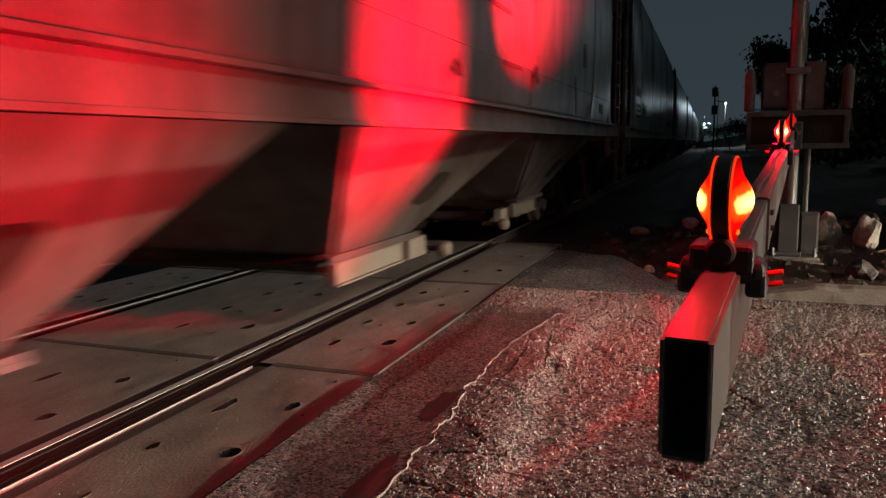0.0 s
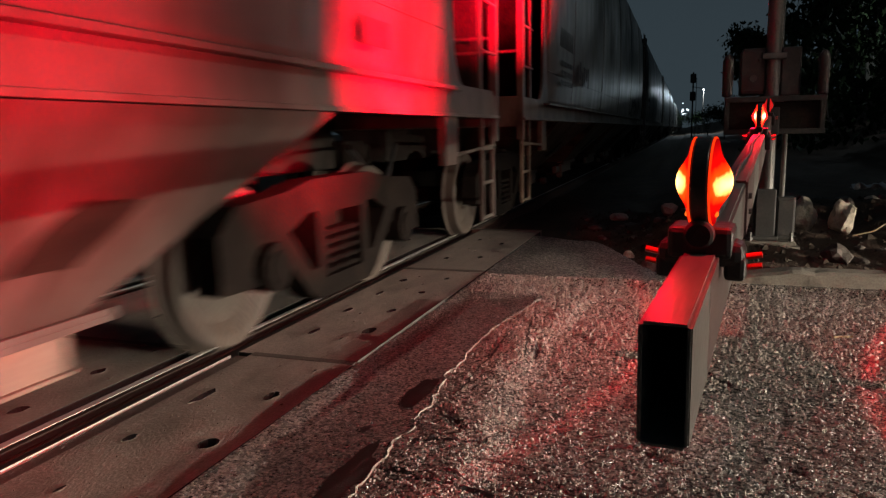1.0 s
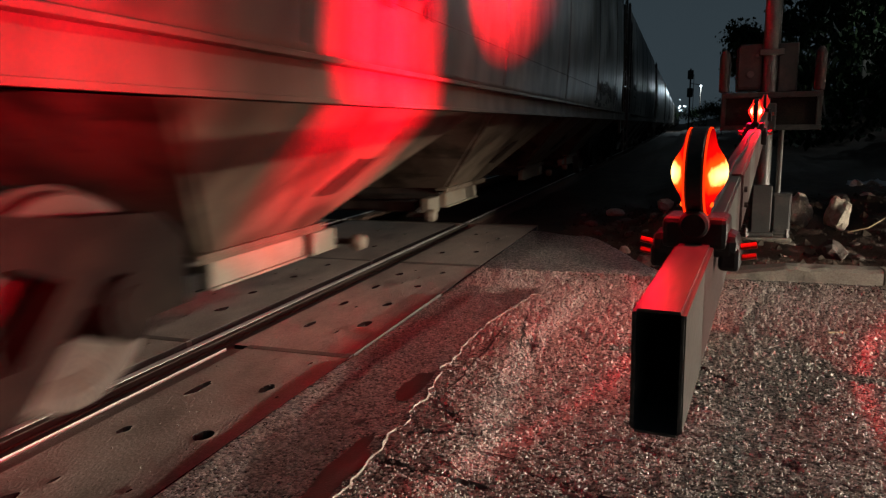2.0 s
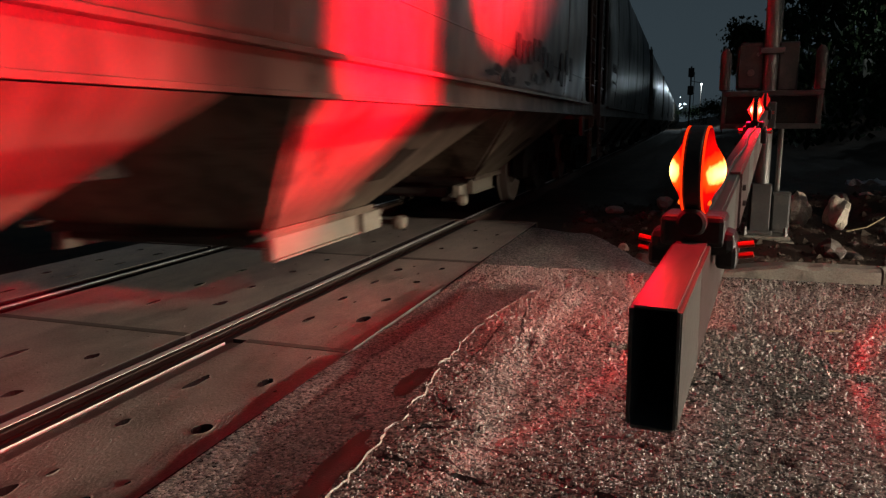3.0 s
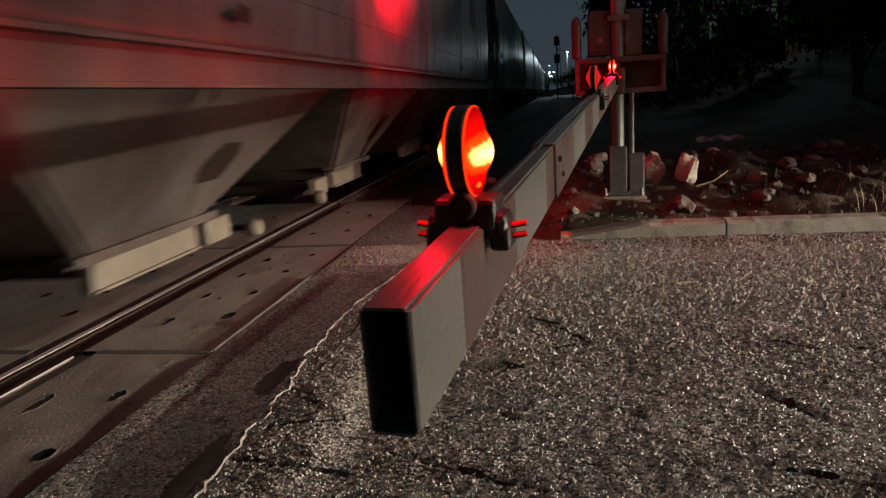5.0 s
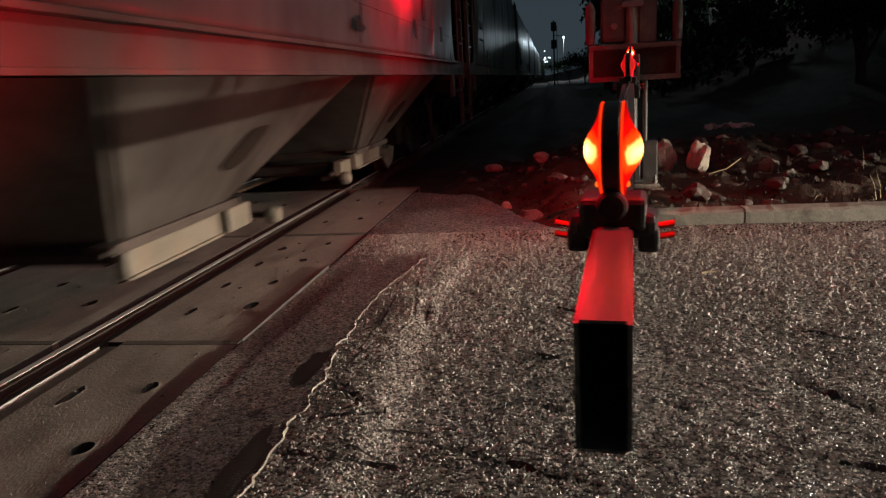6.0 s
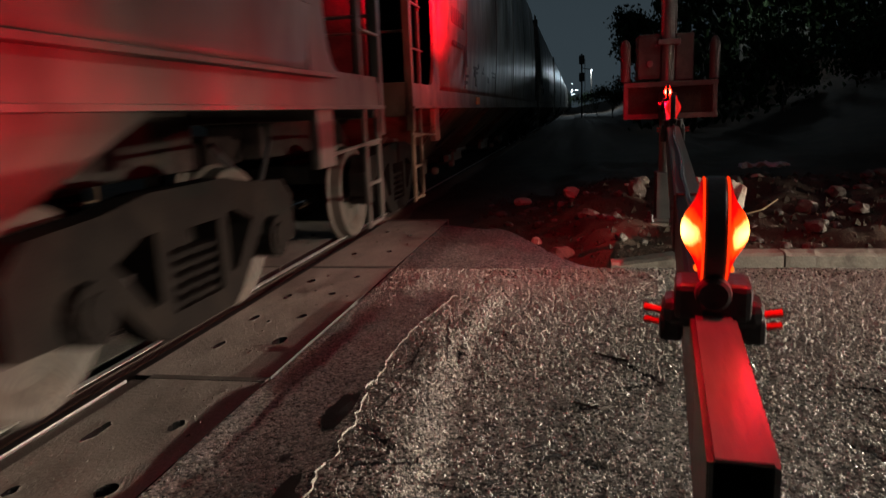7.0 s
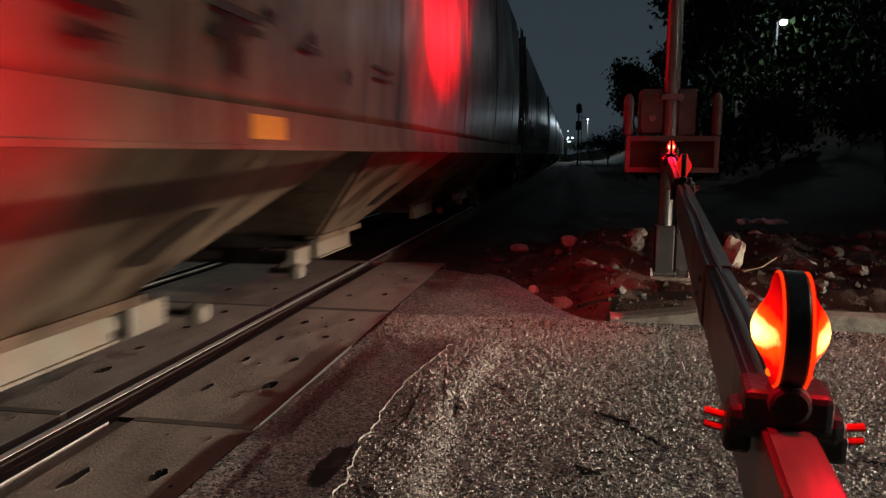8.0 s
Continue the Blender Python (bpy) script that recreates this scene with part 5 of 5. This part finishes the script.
            part("handrail", rods(((x, y0 + d * 0.47, SILL - 0.20), (x, y0 + d * 1.45, SILL - 0.24), 0.012), n=6), paint, car)
            part("grab_iron", rods(((s * 0.5, y0 + d * 0.47, SILL + 0.6), (x, y0 + d * 0.47, SILL + 0.6), 0.012), n=6), paint, car)
        part("air_reservoir", rods(((-0.55, y0 + d * 1.15, SILL + 0.42), (0.35, y0 + d * 1.15, SILL + 0.42), 0.17), n=16), DARK_AND_SHADE, car)
        # truck
        yc = y0 + d * (AX0 + AXLES / 2)
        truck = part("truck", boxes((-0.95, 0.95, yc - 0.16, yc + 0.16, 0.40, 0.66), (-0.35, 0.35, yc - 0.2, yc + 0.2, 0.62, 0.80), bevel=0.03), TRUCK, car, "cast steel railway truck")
        for s in (1, -1):
            outline = [(-1.22, 0.35), (-1.22, 0.62), (-1.08, 0.74), (-0.66, 0.77), (-0.36, 0.82), (0.36, 0.82), (0.66, 0.77), (1.08, 0.74), (1.22, 0.62), (1.22, 0.35), (0.94, 0.34), (0.70, 0.46),
                       (0.44, 0.20), (0.34, 0.14), (-0.34, 0.14), (-0.44, 0.20), (-0.70, 0.46), (-0.94, 0.34)]
            windows = [[(-0.62, 0.56), (-0.40, 0.32), (-0.33, 0.32), (-0.33, 0.64), (-0.42, 0.64)], [(0.62, 0.56), (0.42, 0.64), (0.33, 0.64), (0.33, 0.32), (0.40, 0.32)],
                       [(-0.23, 0.25), (0.23, 0.25), (0.23, 0.62), (-0.23, 0.62)]]
            bm = bmesh.new()
            prism(bm, outline, windows, 0.92, 1.06, lambda a, b, c: (s * c, yc + a, b))
            for q in (-1, 1):
                rod(bm, (s * 0.90, yc + q * AXLES / 2, R), (s * 1.12, yc + q * AXLES / 2, R), 0.125, n=14)
                rod(bm, (s * 1.10, yc + q * AXLES / 2, R), (s * 1.135, yc + q * AXLES / 2, R), 0.085, n=12)
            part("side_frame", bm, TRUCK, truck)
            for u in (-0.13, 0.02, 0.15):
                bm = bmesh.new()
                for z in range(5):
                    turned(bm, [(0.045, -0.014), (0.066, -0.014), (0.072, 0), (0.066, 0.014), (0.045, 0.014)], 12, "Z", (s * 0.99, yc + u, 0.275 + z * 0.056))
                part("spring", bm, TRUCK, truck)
        part("brake_rigging", rods(((-0.7, yc - 0.36, 0.33), (0.7, yc - 0.36, 0.33), 0.03), ((-0.7, yc + 0.36, 0.33), (0.7, yc + 0.36, 0.33), 0.03)), DARK_AND_SHADE, truck)
        for q in (-1, 1):
            bm = bmesh.new()
            rod(bm, (-0.78, 0, 0), (0.78, 0, 0), 0.08, n=12)
            axle = part("axle", bm, TRUCK, truck)
            axle.location = (0, yc + q * AXLES / 2, R)
            for s in (1, -1):
                bm = bmesh.new()
                turned(bm, [(0.085, s * 0.70), (0.14, s * 0.70), (0.16, s * 0.715), (0.30, s * 0.745), (0.345, s * 0.72), (0.43, s * 0.715), (0.445, s * 0.722), (0.442, s * 0.735), (R + 0.004, s * 0.75),
                            (R - 0.002, s * 0.835), (R - 0.012, s * 0.845), (0.36, s * 0.845), (0.345, s * 0.835), (0.29, s * 0.785), (0.16, s * 0.80), (0.145, s * 0.85), (0.085, s * 0.855)], 40, "X")
                wheel = part("wheel", bm, WHEEL, truck, "dusty steel railway wheel")
                wheel.location = axle.location
    # roof walk and hatches
    part("running_board", boxes((-0.32, 0.32, 0.6, L - 0.6, 4.60, 4.64)), GALV, car)
    part("hatch_trough", boxes((-0.42, 0.42, 2.2, L - 2.2, 4.44, 4.58), bevel=0.02), paint, car)
    return car


random.seed(21)
LET_A = [(6.0, 2.35, 0.9, 0.10), (6.0, 2.15, 0.7, 0.05), (15.6, 1.92, 0.22, 0.30), (16.9, 1.45, 0.30, 0.12), (12.2, 1.62, 0.5, 0.03), (11.5, 1.98, 0.9, 0.03)]
LET_B = [(2.35 + i * 0.16, 1.98, 0.10, 0.22) for i in range(6)] + [(2.4 + i * 0.22, 1.78 - 0.11 * j, 0.16, 0.055) for i in range(4) for j in range(3)] + \
        [(3.7 + i * 0.2, 1.66 + 0.05 * math.sin(i * 2), 0.10, 0.22 + 0.08 * math.sin(i * 3)) for i in range(6)] + \
        [(13.6 + i * 0.24, 1.60 + 0.04 * math.sin(i * 5), 0.16, 0.20) for i in range(7)] + [(15.9 + i * 0.34, 1.55 + 0.06 * (i % 2), 0.18, 0.28) for i in range(3)]
LET_C = [(2.35 + i * 0.15, 2.02, 0.10, 0.20) for i in range(6)] + [(2.4 + i * 0.2, 1.80, 0.15, 0.05) for i in range(4)] + [(3.0, 1.50, 0.10, 0.16), (15.7, 1.72, 0.16, 0.24), (16.9, 1.55, 0.2, 0.18)]
LET_D = LET_C[:10] + [(3.9, 1.63, 0.42, 0.035), (3.95, 1.58, 0.36, 0.03), (4.75, 1.60, 0.2, 0.03), (5.9, 1.66, 0.5, 0.02), (5.95, 1.60, 0.4, 0.02), (3.2, 1.55, 0.06, 0.3), (3.32, 1.62, 0.05, 0.26)]
car_a = hopper_car(CAR_PAINT, "grey covered hopper car with a smooth rounded side", 1, LET_A)
car_b = hopper_car(CAR_TAN, "stained tan covered hopper car with dark stencilled lettering", 2, LET_B, BAYS_DEEP, 0.80)
car_c = hopper_car(CAR_PAINT, "grey covered hopper car with dark number bars near its end", 3, LET_C)
car_d = hopper_car(CAR_BROWN, "stained tan hopper car with a small orange placard", 4, LET_D, BAYS_LONG, 0.77, False)


def smudge(body, y, z, ry, rz, seed):
    """A thin uneven patch of dark grime or old paint on the side of a car."""
    x = HALF_W + 0.024 if z > SILL + 0.19 else HALF_W + 0.003
    bm = bmesh.new()
    ring = []
    for i in range(22):
        a = 2 * math.pi * i / 22
        k = 1 + 0.75 * noise.noise((math.cos(a) * 1.9 + seed, math.sin(a) * 1.9, seed * 1.7))
        ring.append((y + ry * k * math.cos(a), z + rz * k * math.sin(a)))
    prism(bm, ring, [], x, x + 0.003, lambda p, q, c: (c, p, q))
    return part("smudge", bm, SMUDGE, body)


for car, rows in ((car_b, ((12.75, 1.42, 0.16, 0.020), (12.97, 1.46, 0.10, 0.035), (13.25, 1.40, 0.09, 0.06), (13.46, 1.39, 0.10, 0.03), (13.5, 1.52, 0.13, 0.05), (14.06, 1.40, 0.12, 0.018),
                           (14.43, 1.47, 0.09, 0.05), (14.86, 1.50, 0.11, 0.045), (15.29, 1.60, 0.10, 0.12), (15.94, 1.57, 0.11, 0.11), (14.5, 1.72, 0.2, 0.04))),
                  (car_d, ((3.27, 1.44, 0.10, 0.018), (4.03, 1.57, 0.13, 0.05), (4.08, 1.47, 0.05, 0.06), (4.37, 1.68, 0.05, 0.03), (4.87, 1.67, 0.03, 0.03), (3.31, 1.52, 0.16, 0.016), (5.4, 1.55, 0.04, 0.05))),
                  (car_a, ((13.2, 1.62, 0.10, 0.07), (15.1, 1.58, 0.05, 0.20), (11.2, 1.5, 0.06, 0.05))),
                  (car_c, ((13.0, 1.5, 0.12, 0.05), (15.2, 1.6, 0.07, 0.09), (4.6, 1.5, 0.10, 0.04)))):
    for o in list(car.children):
        if o.name.startswith("body"):
            for n, (y, z, ry, rz) in enumerate(rows):
                smudge(o, y, z, ry, rz, n * 2.3 + y)
FRONTS = [-7.55 + L * i for i in range(15)]
cars = [car_a, car_b, car_c, car_d]
for i in range(4, 15):
    cars.append(copy_thing((car_a, car_b, car_c)[i % 3], Matrix.Identity(4)))
for o in car_d.children:
    if o.name.startswith("body"):
        part("placard", boxes((HALF_W - 0.004, HALF_W + 0.006, 4.22, 4.55, 1.195, 1.290)), ORANGE, o, "small orange placard")


def motions():
    times = [i / 10 for i in range(81)]
    for car, y0 in zip(cars, FRONTS):
        walk(car, [(0, pose(TRACK_X, y0, 0)), (4, pose(TRACK_X, y0 - SPEED * 4, 0)), (8, pose(TRACK_X, y0 - SPEED * 8, 0))])
        if y0 > 60:
            continue
        for o in car.children_recursive:
            if o.name.startswith("wheel") or o.name.startswith("axle"):
                p = o.location.copy()
                walk(o, [(t, pose(p.x, p.y, p.z, math.degrees(SPEED * t / R))) for t in times])
    # the two inner gate lamps blink in turn
    start, period, lit = 0.755, 1.10, 0.52
    for cap, bank_no in blink_caps:
        rows, open_now = [], None
        for f in range(0, 241):
            t = f / 30
            phase = (t - start) % period
            up = (phase >= lit) == (bank_no == 0)
            if up != open_now:
                if rows:
                    rows.append(((f - 1) / 30, rows[-1][1]))
                rows.append((t, pose(0, 0, 0) if up else pose(0, 0, -0.10)))
                open_now = up
        if rows[-1][0] < 8.0:
            rows.append((8.0, rows[-1][1]))
        walk(cap, rows)


motions()
